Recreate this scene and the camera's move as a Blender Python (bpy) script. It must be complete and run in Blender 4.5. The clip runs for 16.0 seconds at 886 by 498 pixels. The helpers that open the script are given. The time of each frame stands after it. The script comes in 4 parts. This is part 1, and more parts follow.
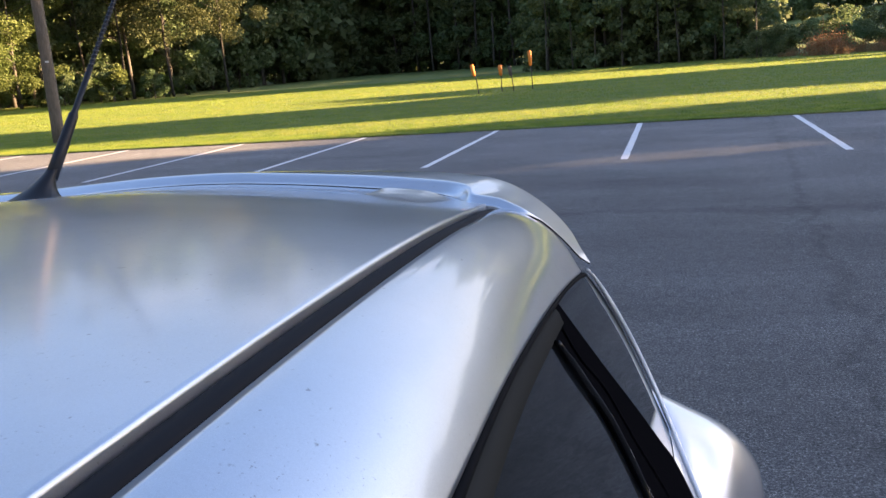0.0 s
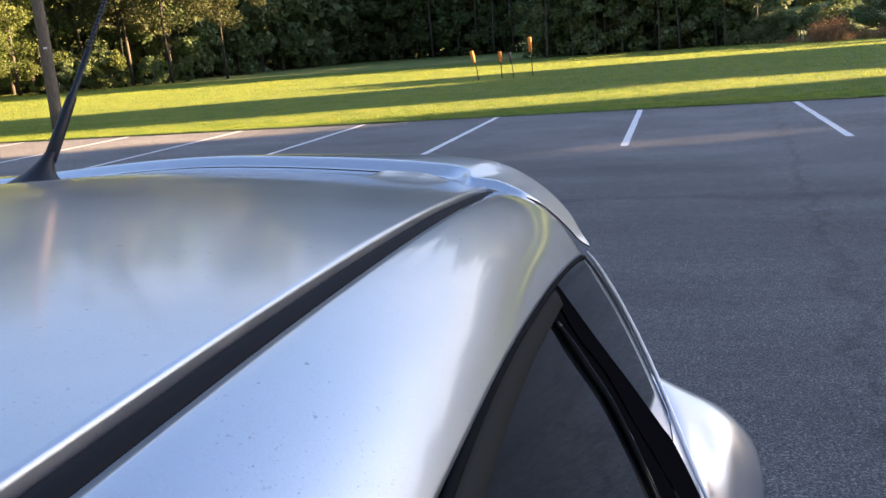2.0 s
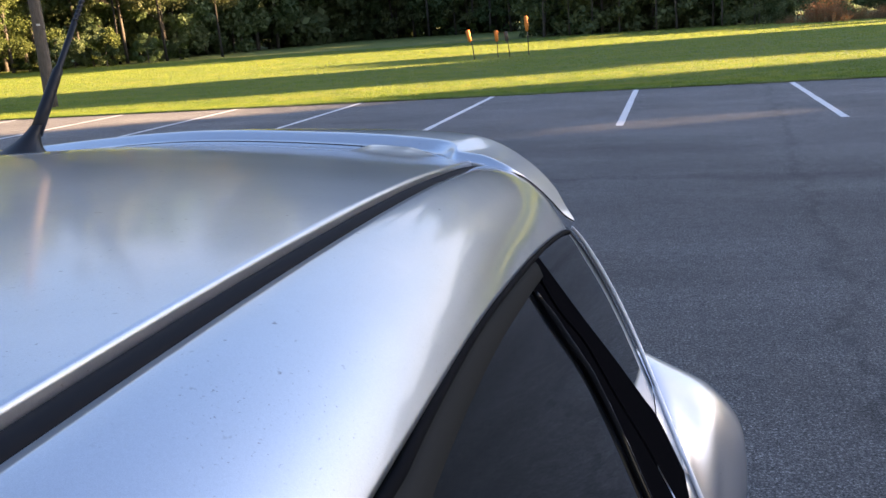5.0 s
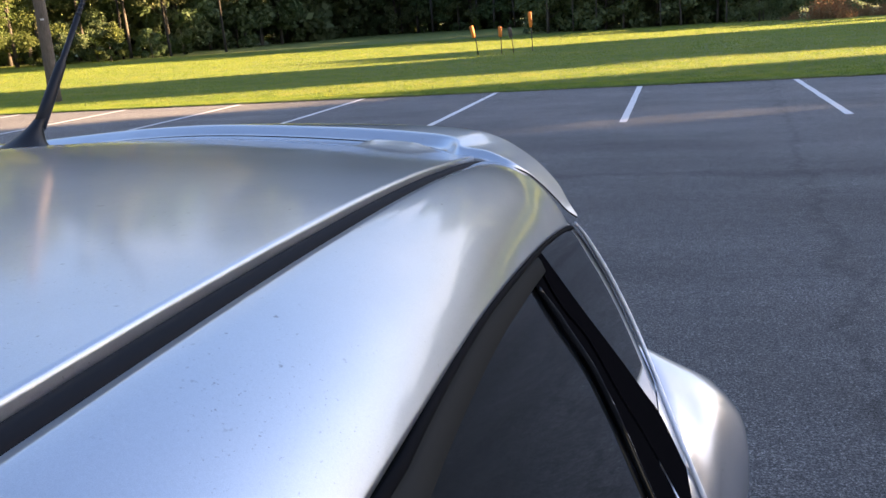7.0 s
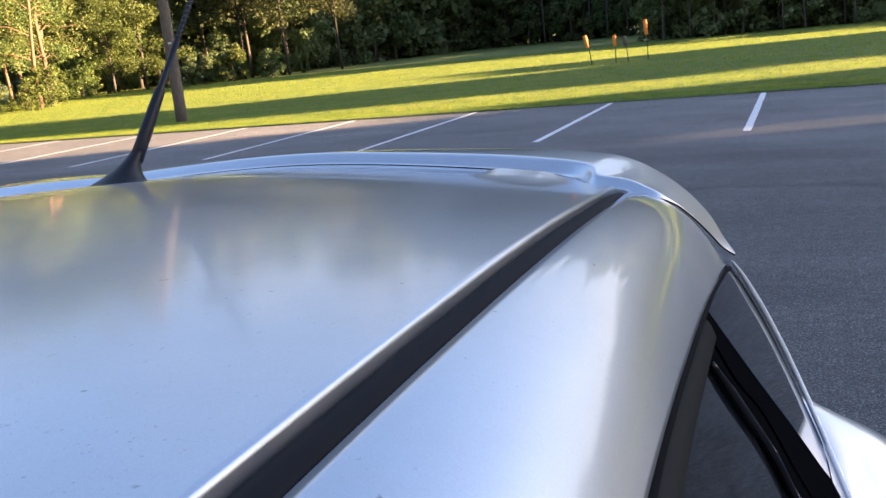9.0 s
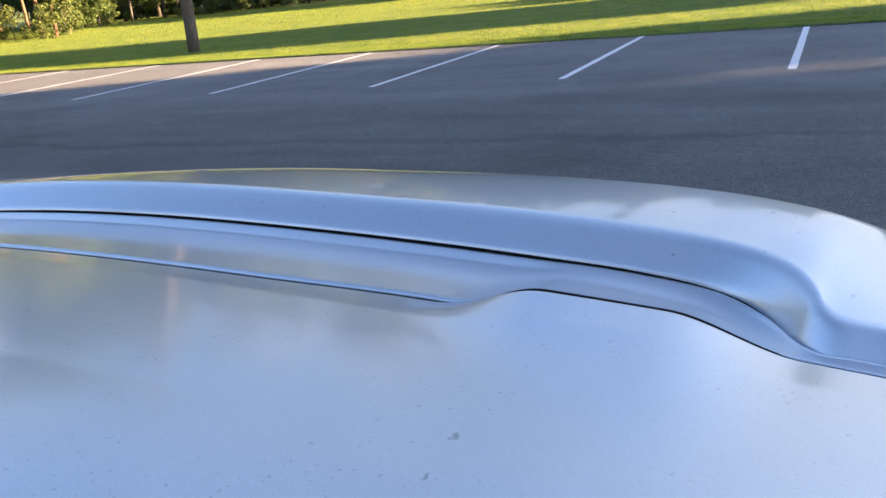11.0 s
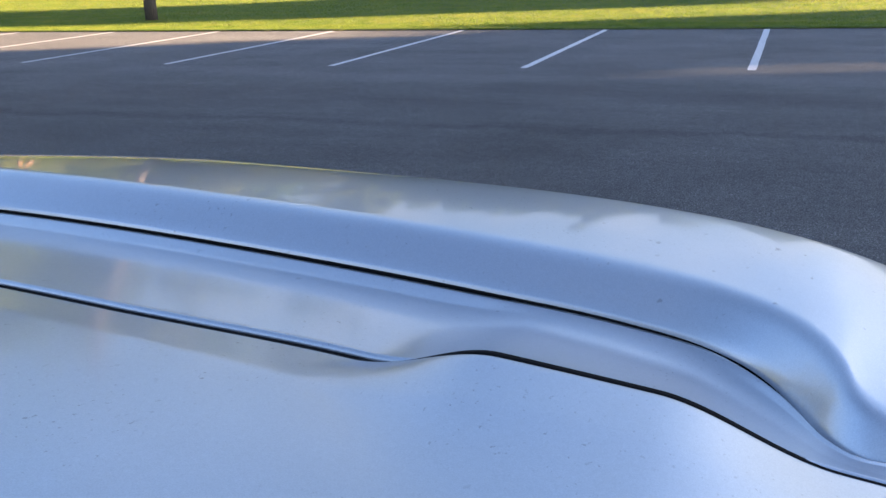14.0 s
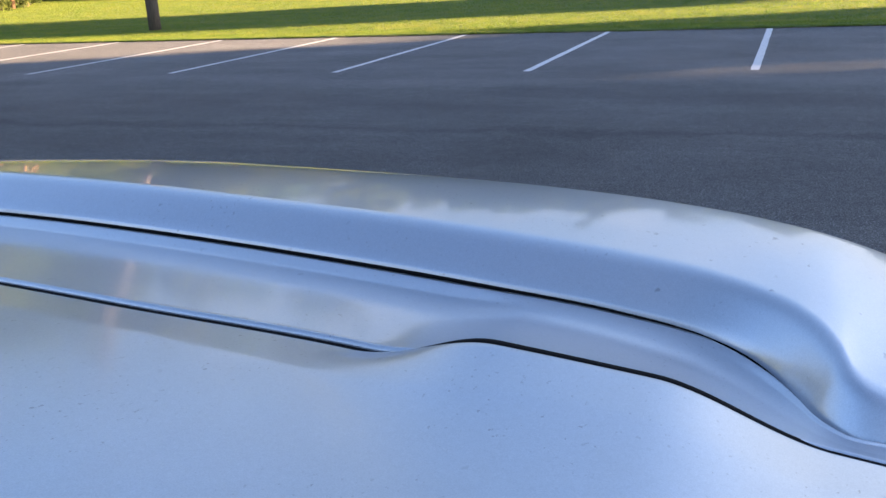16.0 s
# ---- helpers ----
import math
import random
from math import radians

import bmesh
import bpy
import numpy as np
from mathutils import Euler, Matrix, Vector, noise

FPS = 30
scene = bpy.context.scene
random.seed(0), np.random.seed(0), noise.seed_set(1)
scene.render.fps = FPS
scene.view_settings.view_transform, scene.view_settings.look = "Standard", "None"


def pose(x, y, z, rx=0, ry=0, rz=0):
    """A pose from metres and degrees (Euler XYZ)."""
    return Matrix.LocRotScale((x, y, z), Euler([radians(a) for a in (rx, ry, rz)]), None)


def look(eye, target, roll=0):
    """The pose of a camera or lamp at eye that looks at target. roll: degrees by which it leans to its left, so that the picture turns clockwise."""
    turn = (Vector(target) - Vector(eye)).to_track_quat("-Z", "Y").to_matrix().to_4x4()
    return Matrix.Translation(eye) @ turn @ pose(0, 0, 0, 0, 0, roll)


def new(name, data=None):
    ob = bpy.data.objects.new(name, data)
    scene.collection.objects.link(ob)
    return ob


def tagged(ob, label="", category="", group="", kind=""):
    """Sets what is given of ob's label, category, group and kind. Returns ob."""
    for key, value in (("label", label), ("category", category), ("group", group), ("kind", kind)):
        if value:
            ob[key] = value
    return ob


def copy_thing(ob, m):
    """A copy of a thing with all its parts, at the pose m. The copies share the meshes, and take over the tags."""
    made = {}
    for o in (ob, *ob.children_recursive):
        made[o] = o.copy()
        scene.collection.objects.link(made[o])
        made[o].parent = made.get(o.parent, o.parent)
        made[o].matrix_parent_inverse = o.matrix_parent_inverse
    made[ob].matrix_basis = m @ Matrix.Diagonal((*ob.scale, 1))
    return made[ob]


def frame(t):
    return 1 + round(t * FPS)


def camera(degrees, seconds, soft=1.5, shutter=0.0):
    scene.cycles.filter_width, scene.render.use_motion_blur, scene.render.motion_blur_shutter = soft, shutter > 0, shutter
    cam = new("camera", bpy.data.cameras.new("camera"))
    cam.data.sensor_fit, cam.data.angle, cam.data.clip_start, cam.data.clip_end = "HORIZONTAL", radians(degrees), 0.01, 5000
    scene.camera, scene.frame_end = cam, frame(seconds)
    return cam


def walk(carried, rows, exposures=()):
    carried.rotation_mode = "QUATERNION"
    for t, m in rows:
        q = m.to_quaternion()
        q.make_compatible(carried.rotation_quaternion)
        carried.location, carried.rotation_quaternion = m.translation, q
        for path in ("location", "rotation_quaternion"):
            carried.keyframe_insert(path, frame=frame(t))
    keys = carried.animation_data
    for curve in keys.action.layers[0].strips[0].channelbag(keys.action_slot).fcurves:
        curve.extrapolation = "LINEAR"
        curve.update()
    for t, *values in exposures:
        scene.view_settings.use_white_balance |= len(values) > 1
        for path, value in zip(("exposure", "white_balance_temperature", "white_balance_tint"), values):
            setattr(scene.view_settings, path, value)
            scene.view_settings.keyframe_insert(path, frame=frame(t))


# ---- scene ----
cam = camera(52.6, 16.0)

PATH = [
    (0, (0.039, -0.05, 1.561), (-0.474, 1.838, 1.145), -4.3),
    (0.5, (0.039, -0.051, 1.56), (-0.473, 1.837, 1.147), -4.2),
    (1, (0.038, -0.052, 1.559), (-0.475, 1.836, 1.14), -4.2),
    (1.5, (0.037, -0.048, 1.556), (-0.476, 1.837, 1.13), -4.3),
    (2, (0.039, -0.05, 1.555), (-0.474, 1.832, 1.111), -4.3),
    (2.5, (0.042, -0.05, 1.552), (-0.466, 1.829, 1.091), -4.1),
    (3, (0.048, -0.052, 1.552), (-0.458, 1.826, 1.083), -3.9),
    (3.5, (0.05, -0.054, 1.552), (-0.455, 1.822, 1.077), -3.9),
    (4, (0.053, -0.056, 1.551), (-0.449, 1.819, 1.072), -4.1),
    (6.5, (0.054, -0.055, 1.546), (-0.454, 1.815, 1.05), -3.9),
    (7, (0.054, -0.055, 1.547), (-0.456, 1.814, 1.051), -3.9),
    (7.5, (0.054, -0.057, 1.547), (-0.461, 1.812, 1.054), -3.9),
    (8, (0.054, -0.056, 1.545), (-0.485, 1.812, 1.074), -4.2),
    (8.5, (0.041, -0.05, 1.548), (-0.609, 1.79, 1.105), -5.6),
    (8.7, (0.026, -0.017, 1.551), (-0.693, 1.797, 1.115), -6.1),
    (10.8, (-0.226, 0.785, 1.507), (-1.021, 2.532, 0.944), -5.8),
    (11, (-0.232, 0.765, 1.518), (-1.02, 2.507, 0.93), -5.5),
    (11.5, (-0.247, 0.808, 1.509), (-1.005, 2.548, 0.879), -4.3),
    (12, (-0.253, 0.845, 1.515), (-0.964, 2.599, 0.868), -3.8),
    (12.5, (-0.254, 0.861, 1.506), (-0.934, 2.622, 0.846), -3.5),
    (13, (-0.261, 0.862, 1.506), (-0.9435, 2.621, 0.8545), -2.7),
    (13.5, (-0.261, 0.855, 1.508), (-0.957, 2.618, 0.869), -2.5),
    (14, (-0.259, 0.85, 1.509), (-0.951, 2.619, 0.881), -2.1),
    (14.5, (-0.258, 0.846, 1.508), (-0.945, 2.618, 0.884), -2.1),
    (15, (-0.256, 0.848, 1.503), (-0.947, 2.615, 0.87), -2.6),
    (15.5, (-0.258, 0.849, 1.506), (-0.957, 2.614, 0.878), -2.9),
    (16, (-0.255, 0.846, 1.506), (-0.96, 2.613, 0.889), -3.1),
]
walk(cam, [(t, look(eye, target, roll)) for t, eye, target, roll in PATH], [(0, 3.51, 6760, 21.5), (8.7, 3.51, 6760, 21.5), (10.8, 3.40, 6360, 18.5), (12.3, 3.29, 6350, 18.5), (16, 3.29, 6350, 18.5)])

# ---------------------------------------------------------------- light
SUN_AZ, SUN_EL = 70.7, 11.5      # degrees clockwise from +y, degrees above the horizon
world = bpy.data.worlds.new("sky")
scene.world = world
world.use_nodes = True
wn = world.node_tree
sky = wn.nodes.new("ShaderNodeTexSky")
sky.sky_type = "NISHITA"
sky.sun_disc = False
sky.sun_elevation = radians(SUN_EL)
sky.sun_rotation = radians(SUN_AZ)
sky.air_density, sky.dust_density, sky.ozone_density = 1.0, 1.1, 1.6
bg = wn.nodes["Background"]
clear = wn.nodes.new("ShaderNodeHueSaturation")
clear.inputs["Hue"].default_value, clear.inputs["Saturation"].default_value, clear.inputs["Value"].default_value = 0.505, 1.10, 1.02
wn.links.new(sky.outputs[0], clear.inputs["Color"])
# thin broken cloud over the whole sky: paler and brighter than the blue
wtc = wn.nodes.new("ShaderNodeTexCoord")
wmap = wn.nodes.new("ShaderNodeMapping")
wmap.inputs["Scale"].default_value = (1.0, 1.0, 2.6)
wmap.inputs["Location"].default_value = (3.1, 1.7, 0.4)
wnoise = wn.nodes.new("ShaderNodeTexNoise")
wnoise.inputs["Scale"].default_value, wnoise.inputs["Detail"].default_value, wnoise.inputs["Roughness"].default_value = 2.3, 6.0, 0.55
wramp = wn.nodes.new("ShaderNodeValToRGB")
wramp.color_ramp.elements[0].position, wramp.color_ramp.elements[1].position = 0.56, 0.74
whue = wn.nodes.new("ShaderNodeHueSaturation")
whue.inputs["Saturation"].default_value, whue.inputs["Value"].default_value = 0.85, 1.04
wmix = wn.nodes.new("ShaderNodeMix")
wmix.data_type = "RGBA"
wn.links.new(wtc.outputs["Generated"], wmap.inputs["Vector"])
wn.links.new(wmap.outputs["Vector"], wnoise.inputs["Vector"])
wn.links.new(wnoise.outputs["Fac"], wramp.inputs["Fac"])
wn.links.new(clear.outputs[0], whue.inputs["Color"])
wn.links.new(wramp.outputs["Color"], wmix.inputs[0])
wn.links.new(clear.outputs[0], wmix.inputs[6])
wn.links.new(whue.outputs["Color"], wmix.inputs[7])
# pale haze that thickens towards the horizon
wsep = wn.nodes.new("ShaderNodeSeparateXYZ")
wn.links.new(wtc.outputs["Generated"], wsep.inputs[0])
wband = wn.nodes.new("ShaderNodeMapRange")
wband.interpolation_type = "SMOOTHSTEP"
wband.inputs["From Min"].default_value, wband.inputs["From Max"].default_value = 0.12, 0.52
wband.inputs["To Min"].default_value, wband.inputs["To Max"].default_value = 0.85, 0.0
wn.links.new(wsep.outputs[2], wband.inputs["Value"])
whaze = wn.nodes.new("ShaderNodeHueSaturation")
whaze.inputs["Saturation"].default_value = 0.40
wmix2 = wn.nodes.new("ShaderNodeMix")
wmix2.data_type = "RGBA"
# haze scatters more of the light on the sun's side
wdot = wn.nodes.new("ShaderNodeVectorMath")
wdot.operation = "DOT_PRODUCT"
wdot.inputs[1].default_value = (math.sin(radians(SUN_AZ)), math.cos(radians(SUN_AZ)), 0)
wn.links.new(wtc.outputs["Generated"], wdot.inputs[0])
wglow = wn.nodes.new("ShaderNodeMapRange")
wglow.interpolation_type = "SMOOTHSTEP"
wglow.inputs["From Min"].default_value, wglow.inputs["From Max"].default_value = -0.35, 0.50
wglow.inputs["To Min"].default_value, wglow.inputs["To Max"].default_value = 0.42, 0.76
wn.links.new(wdot.outputs["Value"], wglow.inputs["Value"])
# and it is duller close to the ground
wdim = wn.nodes.new("ShaderNodeMapRange")
wdim.interpolation_type = "SMOOTHSTEP"
wdim.inputs["From Min"].default_value, wdim.inputs["From Max"].default_value = 0.14, 0.34
wdim.inputs["To Min"].default_value, wdim.inputs["To Max"].default_value = 0.66, 1.0
wn.links.new(wsep.outputs[2], wdim.inputs["Value"])
wdull = wn.nodes.new("ShaderNodeMath")
wdull.operation = "MULTIPLY"
wn.links.new(wglow.outputs[0], wdull.inputs[0])
wn.links.new(wdim.outputs[0], wdull.inputs[1])
wn.links.new(wdull.outputs[0], whaze.inputs["Value"])
wn.links.new(wmix.outputs[2], whaze.inputs["Color"])
wn.links.new(wband.outputs[0], wmix2.inputs[0])
wn.links.new(wmix.outputs[2], wmix2.inputs[6])
wn.links.new(whaze.outputs["Color"], wmix2.inputs[7])
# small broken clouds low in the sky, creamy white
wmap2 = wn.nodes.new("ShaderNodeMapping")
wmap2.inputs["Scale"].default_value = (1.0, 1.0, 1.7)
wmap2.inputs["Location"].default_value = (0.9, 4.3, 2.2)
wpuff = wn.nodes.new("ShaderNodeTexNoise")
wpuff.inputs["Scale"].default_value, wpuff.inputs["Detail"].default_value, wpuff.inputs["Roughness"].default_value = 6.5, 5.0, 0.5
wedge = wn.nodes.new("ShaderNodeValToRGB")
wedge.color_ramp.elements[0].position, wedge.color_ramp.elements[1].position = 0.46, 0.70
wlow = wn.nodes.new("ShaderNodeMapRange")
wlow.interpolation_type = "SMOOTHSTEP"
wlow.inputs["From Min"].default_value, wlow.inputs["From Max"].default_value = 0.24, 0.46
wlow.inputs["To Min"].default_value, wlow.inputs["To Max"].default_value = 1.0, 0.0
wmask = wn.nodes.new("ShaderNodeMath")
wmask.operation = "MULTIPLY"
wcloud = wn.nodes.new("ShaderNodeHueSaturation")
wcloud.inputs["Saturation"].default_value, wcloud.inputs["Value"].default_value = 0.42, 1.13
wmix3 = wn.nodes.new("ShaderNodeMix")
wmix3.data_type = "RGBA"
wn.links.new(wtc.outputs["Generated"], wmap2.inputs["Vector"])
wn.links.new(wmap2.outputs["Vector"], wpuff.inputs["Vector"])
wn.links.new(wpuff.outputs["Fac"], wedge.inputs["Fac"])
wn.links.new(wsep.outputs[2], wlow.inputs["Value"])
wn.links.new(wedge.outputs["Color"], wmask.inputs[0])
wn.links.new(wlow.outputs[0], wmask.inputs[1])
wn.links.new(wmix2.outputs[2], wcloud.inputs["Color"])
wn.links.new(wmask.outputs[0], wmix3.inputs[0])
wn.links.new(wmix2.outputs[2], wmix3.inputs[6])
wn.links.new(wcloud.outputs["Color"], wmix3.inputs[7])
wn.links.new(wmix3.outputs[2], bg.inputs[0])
bg.inputs[1].default_value = 0.050
sun = new("sun", bpy.data.lights.new("sun", "SUN"))
sun.data.energy, sun.data.angle, sun.data.color = 4.3, radians(0.6), (1.0, 0.70, 0.38)
sdir = Vector((math.sin(radians(SUN_AZ)) * math.cos(radians(SUN_EL)), math.cos(radians(SUN_AZ)) * math.cos(radians(SUN_EL)), math.sin(radians(SUN_EL))))
sun.matrix_world = look(sdir * 200, (0, 0, 0))


# ---------------------------------------------------------------- materials
def mat(name, color, rough=0.5, metal=0.0, coat=0.0, coat_rough=0.03):
    m = bpy.data.materials.new(name)
    m.use_nodes = True
    b = m.node_tree.nodes["Principled BSDF"]
    b.inputs["Base Color"].default_value = (*color, 1)
    b.inputs["Roughness"].default_value = rough
    b.inputs["Metallic"].default_value = metal
    b.inputs["Coat Weight"].default_value = coat
    b.inputs["Coat Roughness"].default_value = coat_rough
    return m


def node(m, kind, **values):
    n = m.node_tree.nodes.new(kind)
    for key, value in values.items():
        if key in n.inputs:
            n.inputs[key].default_value = value
    return n


def wire(m, a, b):
    m.node_tree.links.new(a, b)


def shader(m):
    return m.node_tree.nodes["Principled BSDF"]


def noise_tex(m, scale, detail=4.0, rough=0.55, stretch=None, world_space=True):
    tc = node(m, "ShaderNodeTexCoord") if not world_space else node(m, "ShaderNodeNewGeometry")
    src = tc.outputs["Position"] if world_space else tc.outputs["Object"]
    if stretch:
        mp = node(m, "ShaderNodeMapping", Scale=stretch)
        wire(m, src, mp.inputs["Vector"])
        src = mp.outputs["Vector"]
    n = node(m, "ShaderNodeTexNoise", Scale=scale, Detail=detail, Roughness=rough)
    wire(m, src, n.inputs["Vector"])
    return n.outputs["Fac"]


def ramp(m, src, stops):
    r = node(m, "ShaderNodeValToRGB")
    els = r.color_ramp.elements
    while len(els) < len(stops):
        els.new(0.5)
    for el, (at, col) in zip(els, stops):
        el.position = at
        el.color = (*col, 1) if len(col) == 3 else col
    wire(m, src, r.inputs["Fac"])
    return r.outputs["Color"]


def grey(v):
    return (v, v, v)


def mixed(m, fac, a, b, blend="MIX"):
    n = node(m, "ShaderNodeMix")
    n.data_type, n.blend_type = "RGBA", blend
    f, sa, sb = n.inputs[0], n.inputs[6], n.inputs[7]
    for sock, value in ((f, fac), (sa, a), (sb, b)):
        if isinstance(value, (int, float)):
            sock.default_value = value
        elif isinstance(value, tuple):
            sock.default_value = (*value, 1) if len(value) == 3 else value
        else:
            wire(m, value, sock)
    return n.outputs[2]


def bumped(m, height, strength=0.3, distance=0.01, into="Normal"):
    b = node(m, "ShaderNodeBump", Strength=strength, Distance=distance)
    wire(m, height, b.inputs["Height"])
    wire(m, b.outputs["Normal"], shader(m).inputs[into])


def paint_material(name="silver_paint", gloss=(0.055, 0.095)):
    """Silver metallic car paint with a clear coat, fine dust and small dark specks."""
    m = mat(name, (0.70, 0.71, 0.73), 0.32, 0.85, 1.0, 0.08)
    b = shader(m)
    flake = ramp(m, noise_tex(m, 2600, 1.0), [(0.3, (0.535, 0.555, 0.59)), (0.7, (0.615, 0.635, 0.67))])
    dust = ramp(m, noise_tex(m, 9, 6, 0.65, (1, 0.6, 1)), [(0.42, grey(0)), (0.75, grey(1))])
    col = mixed(m, 0.0, flake, (0.5, 0.49, 0.46))
    wire(m, ramp(m, dust, [(0, grey(0)), (1, grey(0.30))]), col.node.inputs[0])
    speck = ramp(m, noise_tex(m, 210, 2, 0.5, (1, 0.6, 1)), [(0.70, grey(0)), (0.77, grey(0.65))])
    where = ramp(m, noise_tex(m, 7, 3), [(0.45, grey(0)), (0.62, grey(1))])
    both = mixed(m, 1.0, speck, where, "MULTIPLY")
    dots = ramp(m, noise_tex(m, 640, 2, 0.5, (1, 0.7, 1)), [(0.668, grey(0)), (0.735, grey(0.5))])
    drift = ramp(m, noise_tex(m, 16, 4, 0.6), [(0.46, grey(0)), (0.62, grey(1))])
    both = mixed(m, 1.0, both, mixed(m, 1.0, dots, drift, "MULTIPLY"), "ADD")
    grain = ramp(m, noise_tex(m, 620, 3, 0.7), [(0.34, grey(0.975)), (0.66, grey(1.02))])
    col = mixed(m, 1.0, col, grain, "MULTIPLY")
    col2 = mixed(m, both, col, (0.16, 0.14, 0.13))
    wire(m, col2, b.inputs["Base Color"])
    b.inputs["Coat IOR"].default_value = 1.45
    bumped(m, noise_tex(m, 900, 2, 0.6), 0.025, 0.0006)
    bumped(m, noise_tex(m, 130, 3, 0.6), 0.003, 0.0006, "Coat Normal")
    wire(m, ramp(m, mixed(m, 0.5, dust, noise_tex(m, 45, 5, 0.7)), [(0.1, grey(0.30)), (0.8, grey(0.40))]), b.inputs["Roughness"])
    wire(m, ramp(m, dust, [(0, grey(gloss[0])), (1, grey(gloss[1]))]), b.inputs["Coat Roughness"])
    return m


def maths(m, op, a, c=0.0):
    n = node(m, "ShaderNodeMath")
    n.operation = op
    for sock, value in ((n.inputs[0], a), (n.inputs[1], c)):
        if isinstance(value, (int, float)):
            sock.default_value = value
        else:
            wire(m, value, sock)
    return n.outputs[0]


def asphalt_material():
    """Worn asphalt: aggregate, broad blotches, tyre-polished streaks, a wandering dark seam and an old oil stain."""
    m = mat("asphalt", (0.05, 0.05, 0.05), 0.85)
    b = shader(m)
    agg = ramp(m, noise_tex(m, 66, 3, 0.75), [(0.33, grey(0.035)), (0.50, grey(0.085)), (0.64, grey(0.17)), (0.76, grey(0.34))])
    fine = ramp(m, noise_tex(m, 140, 2, 0.6), [(0.36, grey(0.45)), (0.5, grey(1.05)), (0.64, grey(2.0))])
    agg = mixed(m, 1.0, agg, fine, "MULTIPLY")
    blot = ramp(m, noise_tex(m, 0.55, 5, 0.6), [(0.3, grey(0.75)), (0.7, grey(1.12))])
    streak = ramp(m, noise_tex(m, 0.5, 6, 0.7, (0.25, 1.6, 1)), [(0.33, grey(0.72)), (0.62, grey(1.06))])
    mid = ramp(m, noise_tex(m, 14, 6, 0.72), [(0.3, grey(0.66)), (0.7, grey(1.32))])
    col = mixed(m, 1.0, mixed(m, 1.0, agg, blot, "MULTIPLY"), streak, "MULTIPLY")
    col = mixed(m, 1.0, col, mid, "MULTIPLY")
    pos = node(m, "ShaderNodeSeparateXYZ")
    wire(m, node(m, "ShaderNodeNewGeometry").outputs["Position"], pos.inputs[0])
    wander = maths(m, "MULTIPLY", maths(m, "SUBTRACT", noise_tex(m, 0.7, 5, 0.65), 0.5), 1.3)
    off = maths(m, "ABSOLUTE", maths(m, "SUBTRACT", maths(m, "ADD", pos.outputs[1], wander), 8.5))
    seam = ramp(m, off, [(0.0, grey(0.70)), (0.08, grey(0.79)), (0.22, grey(1.0))])
    col = mixed(m, 1.0, col, seam, "MULTIPLY")
    # a hairline crack that runs off towards the grass
    lean = maths(m, "ADD", maths(m, "MULTIPLY", pos.outputs[1], 0.062), 0.62)
    gap = maths(m, "SUBTRACT", pos.outputs[0], lean)
    gap = maths(m, "ABSOLUTE", maths(m, "ADD", gap, maths(m, "MULTIPLY", maths(m, "SUBTRACT", noise_tex(m, 1.3, 6, 0.7), 0.5), 0.9)))
    crack = ramp(m, gap, [(0.0, grey(0.70)), (0.02, grey(0.78)), (0.07, grey(1.0))])
    col = mixed(m, 1.0, col, crack, "MULTIPLY")
    dx = maths(m, "MULTIPLY", maths(m, "ADD", pos.outputs[0], 2.25), 0.9)
    dy = maths(m, "SUBTRACT", pos.outputs[1], 7.9)
    far = maths(m, "SQRT", maths(m, "ADD", maths(m, "MULTIPLY", dx, dx), maths(m, "MULTIPLY", dy, dy)))
    far = maths(m, "ADD", far, maths(m, "MULTIPLY", maths(m, "SUBTRACT", noise_tex(m, 2.2, 5, 0.7), 0.5), 1.6))
    # paler towards the stalls: grazing sheen of far asphalt put into the colour
    worn_sheen = ramp(m, maths(m, "MULTIPLY", pos.outputs[1], 0.05), [(0.44, grey(1.0)), (0.66, grey(1.42))])
    col = mixed(m, 1.0, col, worn_sheen, "MULTIPLY")
    stain = ramp(m, far, [(0.15, grey(0.74)), (0.85, grey(1.0))])
    col = mixed(m, 1.0, col, stain, "MULTIPLY")
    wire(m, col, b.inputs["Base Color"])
    bumped(m, noise_tex(m, 70, 3, 0.75), 0.9, 0.011)
    return m


def grass_material(name="grass", tint=(1, 1, 1)):
    m = mat(name, (0.08, 0.12, 0.03), 0.8)
    b = shader(m)
    fine = ramp(m, noise_tex(m, 14, 5, 0.7), [(0.3, (0.085, 0.125, 0.030)), (0.7, (0.19, 0.225, 0.055))])
    broad = ramp(m, noise_tex(m, 0.35, 5, 0.6, (0.5, 1.3, 1)), [(0.35, (0.75, 0.9, 0.75)), (0.65, (1.25, 1.12, 1.0))])
    col = mixed(m, 1.0, mixed(m, 1.0, fine, broad, "MULTIPLY"), tint, "MULTIPLY")
    wire(m, col, b.inputs["Base Color"])
    bumped(m, noise_tex(m, 10, 5, 0.75), 1.0, 0.10)
    return m


